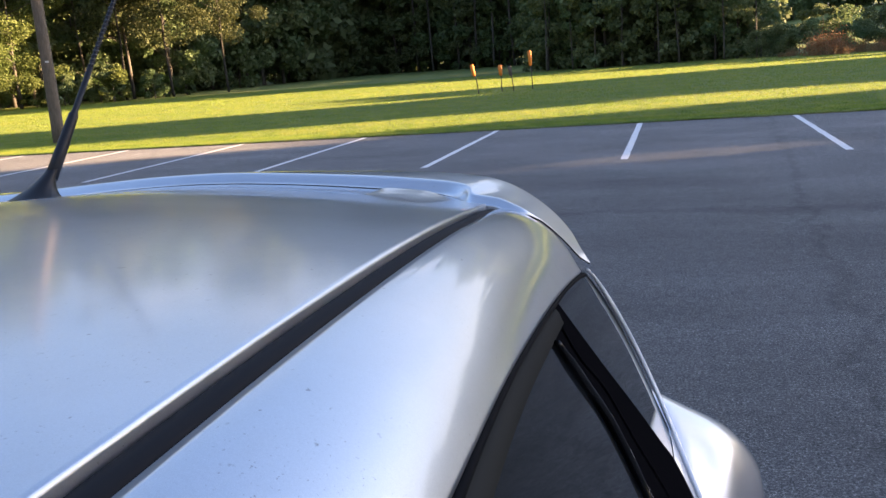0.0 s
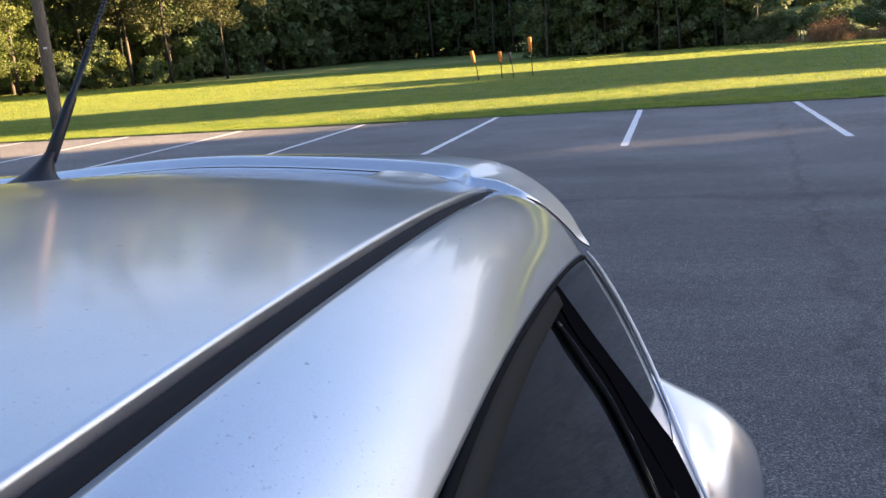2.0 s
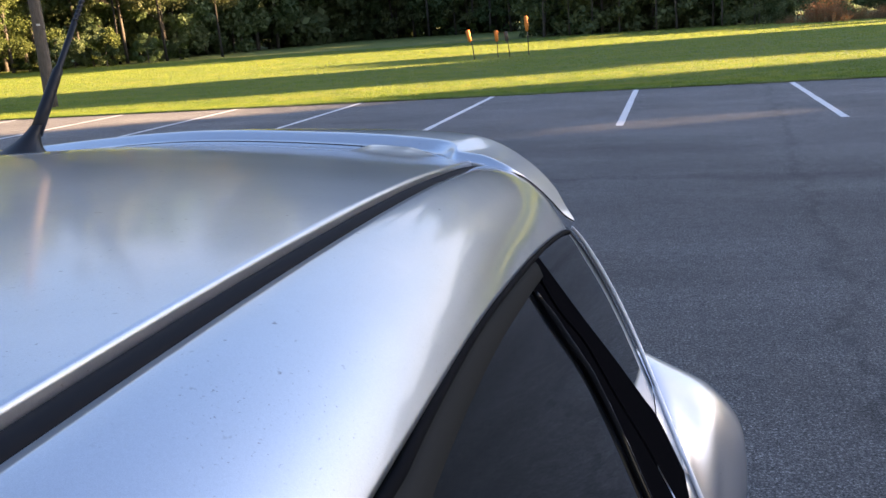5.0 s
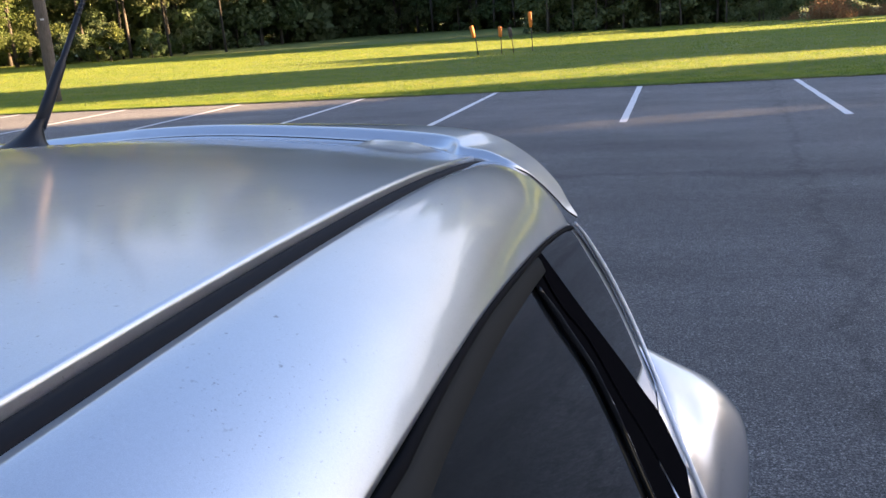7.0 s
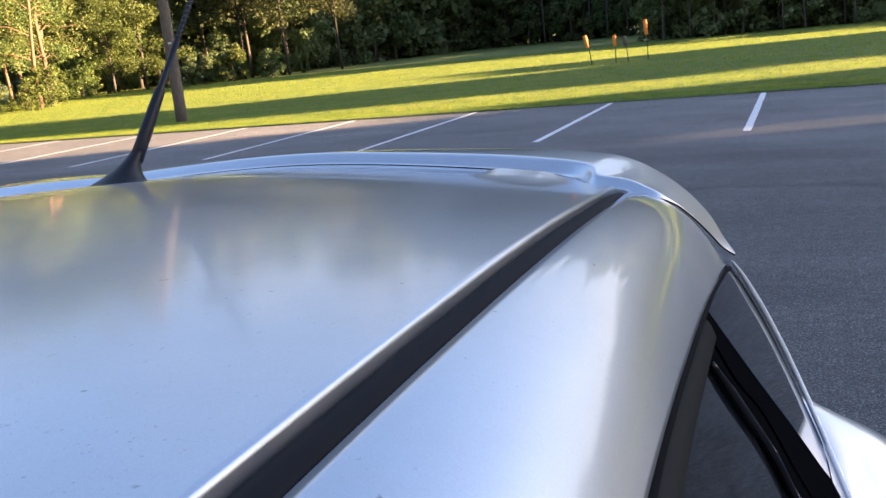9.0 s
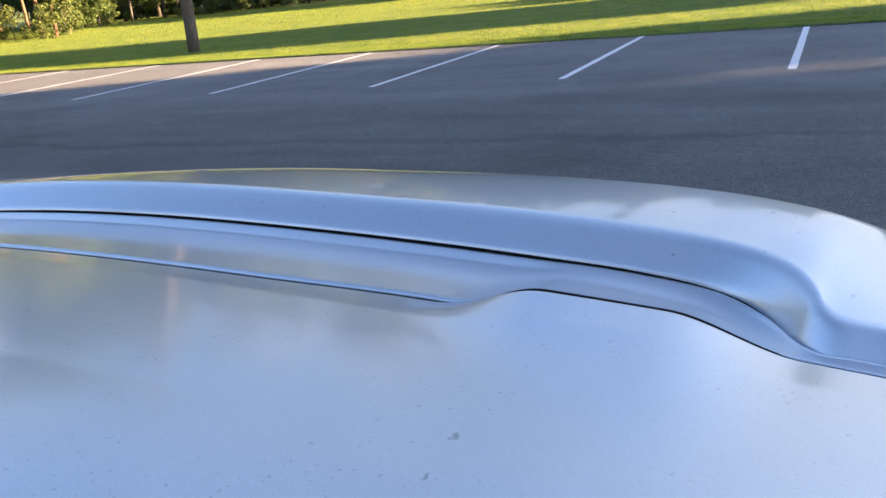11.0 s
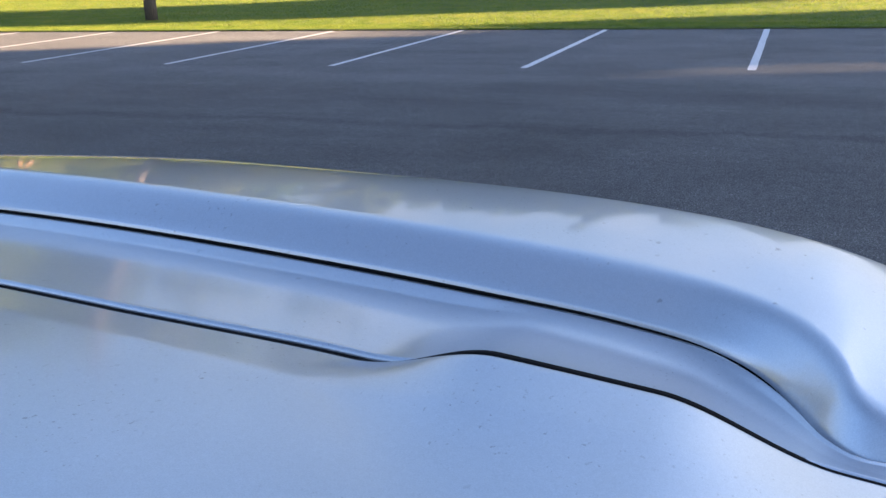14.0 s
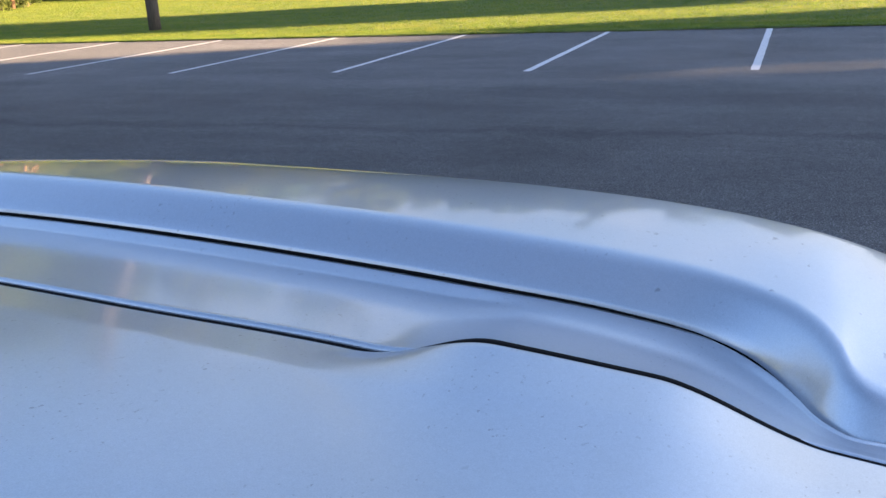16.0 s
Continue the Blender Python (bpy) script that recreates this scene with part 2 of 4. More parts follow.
def leaf_material(name, dark, light, patchy=False):
    m = mat(name, dark, 0.6)
    shader(m).inputs["Specular IOR Level"].default_value = 0.2
    b = shader(m)
    geo = node(m, "ShaderNodeNewGeometry")
    r = ramp(m, geo.outputs["Random Per Island"], [(0.0, dark), (0.75, light), (1.0, tuple(min(1, c * (1.15 if patchy else 1.4)) for c in light))])
    info = node(m, "ShaderNodeObjectInfo")
    tint = ramp(m, info.outputs["Random"], [(0, (0.8, 0.95, 0.85)), (1, (1.2, 1.05, 1.0))])
    col = mixed(m, 1.0, r, tint, "MULTIPLY")
    if patchy:
        patch = ramp(m, noise_tex(m, 0.6, 7, 0.68, (0.55, 1.3, 1)), [(0.33, (0.70, 0.84, 0.68)), (0.52, (0.95, 1.0, 0.95)), (0.68, (1.22, 1.04, 1.0))])
        col = mixed(m, 1.0, col, patch, "MULTIPLY")
        tuft = ramp(m, noise_tex(m, 2.6, 5, 0.62, (0.8, 0.5, 1)), [(0.34, (0.66, 0.76, 0.62)), (0.50, (1.0, 1.0, 1.0)), (0.70, (1.32, 1.10, 0.92))])
        col = mixed(m, 1.0, col, tuft, "MULTIPLY")
    wire(m, col, b.inputs["Base Color"])
    if patchy:
        # turf: blades lit more like the sheet that they make up
        up = node(m, "ShaderNodeMix", Factor=0.45)
        up.data_type = "VECTOR"
        up.inputs[0].default_value = 0.45
        wire(m, geo.outputs["Normal"], up.inputs[4])
        up.inputs[5].default_value = (0, 0, 1)
        wire(m, up.outputs[1], b.inputs["Normal"])
    trans = node(m, "ShaderNodeBsdfTranslucent")
    wire(m, col, trans.inputs["Color"])
    mix = node(m, "ShaderNodeMixShader", Fac=0.5 if patchy else 0.35)
    out = m.node_tree.nodes["Material Output"]
    wire(m, b.outputs[0], mix.inputs[1])
    wire(m, trans.outputs[0], mix.inputs[2])
    wire(m, mix.outputs[0], out.inputs["Surface"])
    return m


def bark_material(name, a, c):
    m = mat(name, a, 0.85)
    col = ramp(m, noise_tex(m, 6, 5, 0.6, (6, 6, 0.8)), [(0.3, a), (0.7, c)])
    wire(m, col, shader(m).inputs["Base Color"])
    bumped(m, noise_tex(m, 8, 4, 0.6, (6, 6, 0.6)), 0.5, 0.02)
    return m


PAINT = paint_material()
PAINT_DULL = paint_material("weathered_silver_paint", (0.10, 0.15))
ASPHALT = asphalt_material()
GRASS = grass_material()
BLADE = leaf_material("grass_blade", (0.252, 0.288, 0.066), (0.290, 0.316, 0.076), True)
shader(BLADE).inputs["Specular IOR Level"].default_value = 0.0
LEAF = leaf_material("leaf", (0.086, 0.124, 0.058), (0.124, 0.165, 0.078))
LEAF_WARM = leaf_material("leaf_warm", (0.046, 0.074, 0.020), (0.115, 0.155, 0.046))
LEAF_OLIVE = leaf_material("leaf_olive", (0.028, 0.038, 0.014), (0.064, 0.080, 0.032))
LEAF_PINE = leaf_material("pine_needles", (0.062, 0.092, 0.028), (0.150, 0.190, 0.066))
RUST = leaf_material("rusty_leaf", (0.15, 0.075, 0.038), (0.32, 0.165, 0.08))
STRAW = leaf_material("straw", (0.16, 0.13, 0.07), (0.30, 0.24, 0.14))
BARK = bark_material("bark", (0.045, 0.039, 0.032), (0.105, 0.092, 0.076))
# bark with the shade below the crowns put into its colour
BARK_SHADED = bark_material("shaded_bark", (0.011, 0.010, 0.008), (0.026, 0.022, 0.018))
BARK_RED = bark_material("red_bark", (0.11, 0.06, 0.035), (0.26, 0.15, 0.09))
POLE_WOOD = bark_material("weathered_pole", (0.055, 0.044, 0.034), (0.125, 0.10, 0.08))
RUBBER = mat("black_trim", (0.011, 0.011, 0.013), 0.75)
shader(RUBBER).inputs["Specular IOR Level"].default_value = 0.10
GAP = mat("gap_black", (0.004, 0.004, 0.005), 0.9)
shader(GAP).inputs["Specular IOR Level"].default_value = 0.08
PLASTIC = mat("antenna_plastic", (0.009, 0.009, 0.011), 0.42)
shader(PLASTIC).inputs["Specular IOR Level"].default_value = 0.25
GLASS_DARK = mat("tinted_glass", (0.006, 0.007, 0.008), 0.03)
shader(GLASS_DARK).inputs["IOR"].default_value = 1.30
FRAME_BLACK = mat("door_frame_black", (0.030, 0.031, 0.030), 0.6, 0.0, 0.0, 0.15)
shader(FRAME_BLACK).inputs["Specular IOR Level"].default_value = 0.0
BAR_BLACK = mat("bar_black", (0.004, 0.004, 0.005), 0.5)
shader(BAR_BLACK).inputs["Specular IOR Level"].default_value = 0.0
CHANNEL = mat("glossy_channel", (0.006, 0.006, 0.007), 0.09)
shader(CHANNEL).inputs["IOR"].default_value = 1.36
COIL = mat("coil_wire", (0.07, 0.07, 0.075), 0.35, 0.5)
CHROME = mat("alloy", (0.6, 0.6, 0.6), 0.25, 1.0)
TYRE = mat("tyre", (0.02, 0.02, 0.02), 0.8)
ORANGE = mat("orange_paint", (0.75, 0.22, 0.03), 0.6)
STEEL = mat("dark_steel", (0.07, 0.05, 0.04), 0.6, 0.3)
LAMP_RED = mat("tail_lamp_red", (0.35, 0.01, 0.01), 0.12, 0.0, 1.0)
# silver made extra pale: the bead's bright sky reflection put into its colour
BEAD_SKYLIT = mat("skylit_silver_bead", (0.82, 0.84, 0.88), 0.5, 0.3, 0.15, 0.2)
PLATE = mat("pale_plate", (0.42, 0.42, 0.42), 0.5)


def line_material():
    m = mat("white_line_paint", (0.7, 0.7, 0.68), 0.75)
    wear = ramp(m, noise_tex(m, 45, 4, 0.7), [(0.30, grey(0.12)), (0.42, grey(0.62)), (0.8, grey(0.78))])
    wire(m, wear, shader(m).inputs["Base Color"])
    return m


LINE = line_material()


def soil_material():
    m = mat("soil", (0.08, 0.055, 0.035), 0.9)
    wire(m, ramp(m, noise_tex(m, 18, 6, 0.7), [(0.32, (0.035, 0.026, 0.018)), (0.5, (0.10, 0.075, 0.048)), (0.7, (0.20, 0.155, 0.095))]), shader(m).inputs["Base Color"])
    bumped(m, noise_tex(m, 40, 5, 0.7), 0.9, 0.02)
    return m


SOIL = soil_material()


# ---------------------------------------------------------------- mesh helpers
def mesh_of(name, verts, faces, material, smooth=True):
    me = bpy.data.meshes.new(name)
    me.from_pydata([tuple(v) for v in verts], [], faces)
    me.materials.append(material)
    me.polygons.foreach_set("use_smooth", [smooth] * len(me.polygons))
    me.update()
    return me


def put(name, verts, faces, material, parent=None, label="", smooth=True):
    ob = new(name, mesh_of(name, verts, faces, material, smooth))
    if parent:
        ob.parent = parent
    return tagged(ob, label)


def part(name, bm, material, parent, label="", smooth=True):
    me = bpy.data.meshes.new(name)
    bm.to_mesh(me)
    bm.free()
    me.materials.append(material)
    me.polygons.foreach_set("use_smooth", [smooth] * len(me.polygons))
    ob = new(name, me)
    ob.parent = parent
    return tagged(ob, label)


def empty(name, at=(0, 0, 0)):
    ob = new(name)
    ob.location = at
    ob.empty_display_size = 0.1
    return ob


def sheet(rows, flip=False):
    """Vertices and faces of a grid of points, given row by row."""
    a = np.asarray(rows, float)
    n, k = a.shape[:2]
    idx = np.arange(n * k).reshape(n, k)
    q = np.stack([idx[:-1, :-1], idx[:-1, 1:], idx[1:, 1:], idx[1:, :-1]], -1).reshape(-1, 4)
    if flip:
        q = q[:, ::-1]
    return a.reshape(-1, 3).tolist(), q.tolist()


def spline(points, n):
    """n points along a smooth curve through the given ones (by arc length)."""
    p = np.asarray(points, float)
    seg = np.r_[0, np.cumsum(np.linalg.norm(np.diff(p, axis=0), axis=1))]
    m = np.gradient(p, seg, axis=0)
    s = np.linspace(0, seg[-1], n)
    i = np.clip(np.searchsorted(seg, s, "right") - 1, 0, len(p) - 2)
    h = (seg[i + 1] - seg[i])[:, None]
    t = ((s - seg[i]) / h[:, 0])[:, None]
    return (2 * t**3 - 3 * t**2 + 1) * p[i] + (t**3 - 2 * t**2 + t) * h * m[i] + (-2 * t**3 + 3 * t**2) * p[i + 1] + (t**3 - t**2) * h * m[i + 1]


def tube(points, radii, sides=10, caps=True):
    p = np.asarray(points, float)
    r = np.broadcast_to(radii, (len(p),))
    d = np.gradient(p, axis=0)
    d /= np.linalg.norm(d, axis=1)[:, None]
    ref = np.array([0.0, 0, 1]) if abs(d[0, 2]) < 0.9 else np.array([1.0, 0, 0])
    rows = []
    for q, t, rr in zip(p, d, r):
        a = np.cross(t, ref)
        a /= np.linalg.norm(a)
        b = np.cross(t, a)
        ang = np.linspace(0, 2 * np.pi, sides, endpoint=False)
        rows.append(q + rr * (np.cos(ang)[:, None] * a + np.sin(ang)[:, None] * b))
    verts = np.concatenate(rows).tolist()
    faces = []
    for i in range(len(p) - 1):
        for k in range(sides):
            a, b = i * sides + k, i * sides + (k + 1) % sides
            faces.append([a, b, b + sides, a + sides])
    if caps:
        faces.append(list(range(sides))[::-1])
        faces.append([(len(p) - 1) * sides + k for k in range(sides)])
    return verts, faces


def step(a, b, x):
    t = np.clip((np.asarray(x, float) - a) / (b - a), 0, 1)
    return t * t * (3 - 2 * t)


# ---------------------------------------------------------------- ground
LOT_END = 18.42      # where the grass begins
STALL, STALL_0, LINE_N, LINE_F = 2.9, -0.7, 12.6, 18.33


def rise(x, y):
    """Height of the land: level round the lot, climbing far behind."""
    x, y = np.asarray(x, float), np.asarray(y, float)
    return 9.0 * step(90, 330, y) * step(-20, 60, x) + 3.0 * step(150, 900, np.hypot(x, y))


def build_ground():
    xs = np.unique(np.r_[np.linspace(-40, 25, 66), np.linspace(-160, 120, 57), np.linspace(-900, 900, 37), -3000, 3000])
    ys = np.unique(np.r_[np.linspace(19, 60, 42), np.linspace(60, 360, 61), np.linspace(-400, 19, 20), np.linspace(360, 3000, 12)])
    X, Y = np.meshgrid(xs, ys)
    Z = rise(X, Y) - 0.02
    v, f = sheet(np.stack([X, Y, Z], -1))
    g = put("ground", v, f, GRASS)
    tagged(g, "mown green grass field reaching to the woods", "grass", kind="structure")
    # the lot lies on the land, the turf at its edge stands a little proud
    xs = np.linspace(-45, 26, 72)
    ys = np.linspace(-30, LOT_END + 0.06, 40)
    X, Y = np.meshgrid(xs, ys)
    v, f = sheet(np.stack([X, Y, 0 * X], -1))
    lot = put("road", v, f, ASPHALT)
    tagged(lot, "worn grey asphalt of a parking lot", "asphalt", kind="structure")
    xs = np.linspace(-45, 26, 900)
    rows = []
    wob = np.array([0.15 * noise.noise((x * 0.9, 0, 3)) + 0.10 * noise.noise((x * 4.0, 1, 3)) + 0.05 * noise.noise((x * 13.0, 2, 3)) for x in xs])
    for dy, z in ((0.0, -0.01), (0.0, 0.018), (0.05, 0.035), (0.35, 0.03), (1.4, -0.03)):
        rows.append(np.stack([xs, LOT_END - 0.02 + wob * (dy < 1) + dy, 0 * xs + z], -1))
    v, f = sheet(rows)
    e = put("turf_edge", v, f, GRASS)
    tagged(e, "ragged turf edge along the asphalt", "grass", kind="structure")
    # crumbling soil and dead grass between turf and asphalt
    wear = np.array([0.05 + 0.07 * noise.noise((x * 1.1, 5, 3)) + 0.05 * noise.noise((x * 6.0, 6, 3)) for x in xs])
    rows = [np.stack([xs, LOT_END - 0.02 + wob - np.maximum(wear, 0.004) * k + 0.03 * (1 - k), 0.004 + 0.010 * (1 - k) + 0 * xs], -1) for k in (1.0, 0.6, 0.0)]
    v, f = sheet(rows)
    e = put("soil_strip", v, f, SOIL)
    tagged(e, "bare brown soil along the edge of the asphalt", "soil", kind="structure")
    rng = np.random.default_rng(5)
    for i in range(-9, 5):
        cx = STALL_0 + i * STALL
        n = 24
        ys = np.linspace(LINE_N, LINE_F, n)
        left = np.stack([cx - 0.052 + rng.normal(0, 0.003, n), ys, 0 * ys + 0.004], -1)
        right = np.stack([cx + 0.052 + rng.normal(0, 0.003, n), ys, 0 * ys + 0.004], -1)
        v, f = sheet([left, right], flip=True)
        ln = put("parking_line", v, f, LINE)
        tagged(ln, "white painted parking stall line on asphalt", "road marking", "stall lines", "structure")


def build_blades():
    rng = np.random.default_rng(8)
    n = 540000
    y = LOT_END + 50 * rng.random(n) ** 1.9
    x = rng.uniform(-1.06 * y - 3, 0.27 * y + 3, n)
    big = 1 + np.clip((y - LOT_END) / 24, 0, 1.3)
    h = rng.uniform(0.012, 0.034, n) * (0.6 + 0.4 * big) * (1 + 0.5 * (y < LOT_END + 0.25))
    a = rng.uniform(0, 2 * np.pi, n)
    w = (0.0048 + 0.0048 * rng.random(n)) * big
    z0 = np.where(y < LOT_END + 1.2, 0.012, -0.02)
    lean = rng.normal(0, 0.03, (n, 2))
    v = np.empty((n, 3, 3))
    v[:, 0] = np.stack([x - w * np.cos(a), y - w * np.sin(a), z0], -1)
    v[:, 1] = np.stack([x + w * np.cos(a), y + w * np.sin(a), z0], -1)
    v[:, 2] = np.stack([x + lean[:, 0], y + lean[:, 1], z0 + h], -1)
    f = np.arange(3 * n).reshape(n, 3)
    g = put("grass_blades", v.reshape(-1, 3).tolist(), f.tolist(), BLADE, smooth=False)
    tagged(g, "short green grass blades along the lot", "grass", kind="stuff")


build_ground()
build_blades()


# ---------------------------------------------------------------- trees
def leaf_cloud(rng, centres, radii, count, size):
    """Vertices and faces of many small leaf clumps about the given ball-shaped regions."""
    k = rng.integers(0, len(centres), count)
    d = rng.normal(size=(count, 3))
    d /= np.linalg.norm(d, axis=1)[:, None]
    rad = radii[k] * rng.random(count) ** 0.4
    c = centres[k] + d * rad[:, None] * np.array([1, 1, 0.75])
    s = size * rng.uniform(0.5, 1.3, count)
    a = rng.normal(size=(count, 3))
    a /= np.linalg.norm(a, axis=1)[:, None]
    b = np.cross(a, rng.normal(size=(count, 3)))
    b /= np.linalg.norm(b, axis=1)[:, None]
    quad = np.stack([c + a * s[:, None], c + b * s[:, None] * 0.55, c - a * s[:, None] * 0.9, c - b * s[:, None] * 0.6], 1)
    return quad.reshape(-1, 3), np.arange(4 * count).reshape(-1, 4)


def make_tree(seed, height, crown_low, spread, leaves, leaf_size, leaf_mat, trunk=0.2, label="", name="tree", clumps=34, bark=None):
    rng = np.random.default_rng(seed)
    root = empty(name)
    n = 9
    zs = np.linspace(-0.3, height * 0.9, n)
    bend = np.cumsum(rng.normal(0, 0.012 * height, (n, 2)), 0) * (zs[:, None] / height)
    line = np.column_stack([bend, zs])
    v, f = tube(line, trunk * (1 - 0.8 * np.linspace(0, 1, n)), 7)
    vs, fs = [np.array(v)], [list(q) for q in f]
    cs, rs = [], []
    base = len(v)
    for i in range(clumps):
        h = crown_low + (height - crown_low) * rng.random() ** 0.85
        rel = (h - crown_low) / (height - crown_low)
        reach = spread * (0.45 + 0.75 * math.sin(math.pi * min(0.92, 0.22 + 0.75 * rel))) * rng.uniform(0.35, 1.0)
        ang = rng.uniform(0, 2 * math.pi)
        at = np.array([np.interp(h, zs, line[:, 0]), np.interp(h, zs, line[:, 1]), h])
        tip = at + np.array([math.cos(ang) * reach, math.sin(ang) * reach, rng.uniform(-0.2, 0.5)])
        cs.append(tip)
        rs.append(spread * rng.uniform(0.22, 0.42))
        if i % 2 == 0:
            start = at - np.array([0, 0, 0.25 * reach])
            bv, bf = tube(np.array([start, (start + tip) / 2 + [0, 0, 0.1 * reach], tip]), [trunk * 0.28, trunk * 0.17, trunk * 0.05], 5)
            vs.append(np.array(bv))
            fs += [[q + base for q in face] for face in bf]
            base += len(bv)
    put("trunk", np.concatenate(vs).tolist(), fs, bark or BARK, root)
    v, f = leaf_cloud(rng, np.array(cs), np.array(rs), leaves, leaf_size)
    put("crown", v.tolist(), f.tolist(), leaf_mat, root, smooth=False)
    return tagged(root, label, "tree")


def make_brush(seed):
    """A ragged tuft of dry weeds: upright stems that carry many small leaves."""
    rng = np.random.default_rng(seed)
    root = empty("dry_brush")
    n = 330
    foot = rng.normal(0, 0.42, (n, 2))
    tall = 1.55 * rng.beta(2.2, 2.0, n) * np.exp(-0.5 * (foot**2).sum(1)) + 0.25
    lean = rng.normal(0, 0.16, (n, 2)) + 0.25 * foot
    base = np.column_stack([foot, np.full(n, -0.05)])
    tip = np.column_stack([foot + lean * tall[:, None], tall])
    a = rng.uniform(0, 2 * np.pi, n)
    w = np.column_stack([np.cos(a), np.sin(a), 0 * a]) * 0.010
    v = np.stack([base - w, base + w, tip], 1)
    put("stalk", v.reshape(-1, 3).tolist(), np.arange(3 * n).reshape(n, 3).tolist(), STRAW, root, smooth=False)
    tagged(root.children[0], kind="stuff")
    k = rng.integers(0, n, 2600)
    t = rng.random(2600) ** 0.7
    at_ = base[k] + (tip[k] - base[k]) * t[:, None] + rng.normal(0, 0.05, (2600, 3))
    v, f = leaf_cloud(rng, at_, np.full(2600, 0.03), 2600, 0.045)
    put("foliage", v.tolist(), f.tolist(), RUST, root, smooth=False)
    return tagged(root, "dry rusty brown weeds on the bank", "brush")


def place(ob, x, y, turn, scale):
    ob.location = (x, y, float(rise(x, y)) - 0.05)
    ob.rotation_euler = (0, 0, turn)
    ob.scale = (scale,) * 3


def copies(protos, spots, group, seed):
    """Stand the trees of a wood at the spots; each prototype is used first, then copied."""
    rng = np.random.default_rng(seed)
    fresh = list(protos)
    for x, y, s in spots:
        turn = rng.uniform(0, 6.28)
        if fresh:
            ob = fresh.pop(0)
            place(ob, x, y, turn, s)
            tagged(ob, group=group)
        else:
            src = protos[rng.integers(0, len(protos))]
            m = Matrix.LocRotScale((x, y, float(rise(x, y)) - 0.05), Euler((0, 0, turn)), None)
            ob = copy_thing(src, m)
            ob.scale = (s,) * 3


def joined(protos, spots, name, label, seed):
    """Many trees that cannot be told apart, as one mesh."""
    rng = np.random.default_rng(seed)
    vs, fs, mi, base = [], [], [], 0
    for k, (x, y, sc) in enumerate(spots):
        src = protos[k % len(protos)]
        a = rng.uniform(0, 6.28)
        turn = np.array([[math.cos(a), -math.sin(a), 0], [math.sin(a), math.cos(a), 0], [0, 0, 1]]) * sc
        for slot, piece in enumerate(src.children):
            me = piece.data
            co = np.empty(3 * len(me.vertices))
            me.vertices.foreach_get("co", co)
            vs.append(co.reshape(-1, 3) @ turn.T + [x, y, float(rise(x, y)) - 0.05])
            fs += [[q + base for q in p.vertices] for p in me.polygons]
            mi += [slot] * len(me.polygons)
            base += len(me.vertices)
    me = mesh_of(name, np.concatenate(vs).tolist(), fs, protos[0].children[0].data.materials[0], False)
    me.materials.append(protos[0].children[1].data.materials[0])
    me.polygons.foreach_set("material_index", mi)
    for src in protos:
        for piece in list(src.children):
            bpy.data.objects.remove(piece)
        bpy.data.objects.remove(src)
    return tagged(new(name, me), label, "woods", kind="stuff")


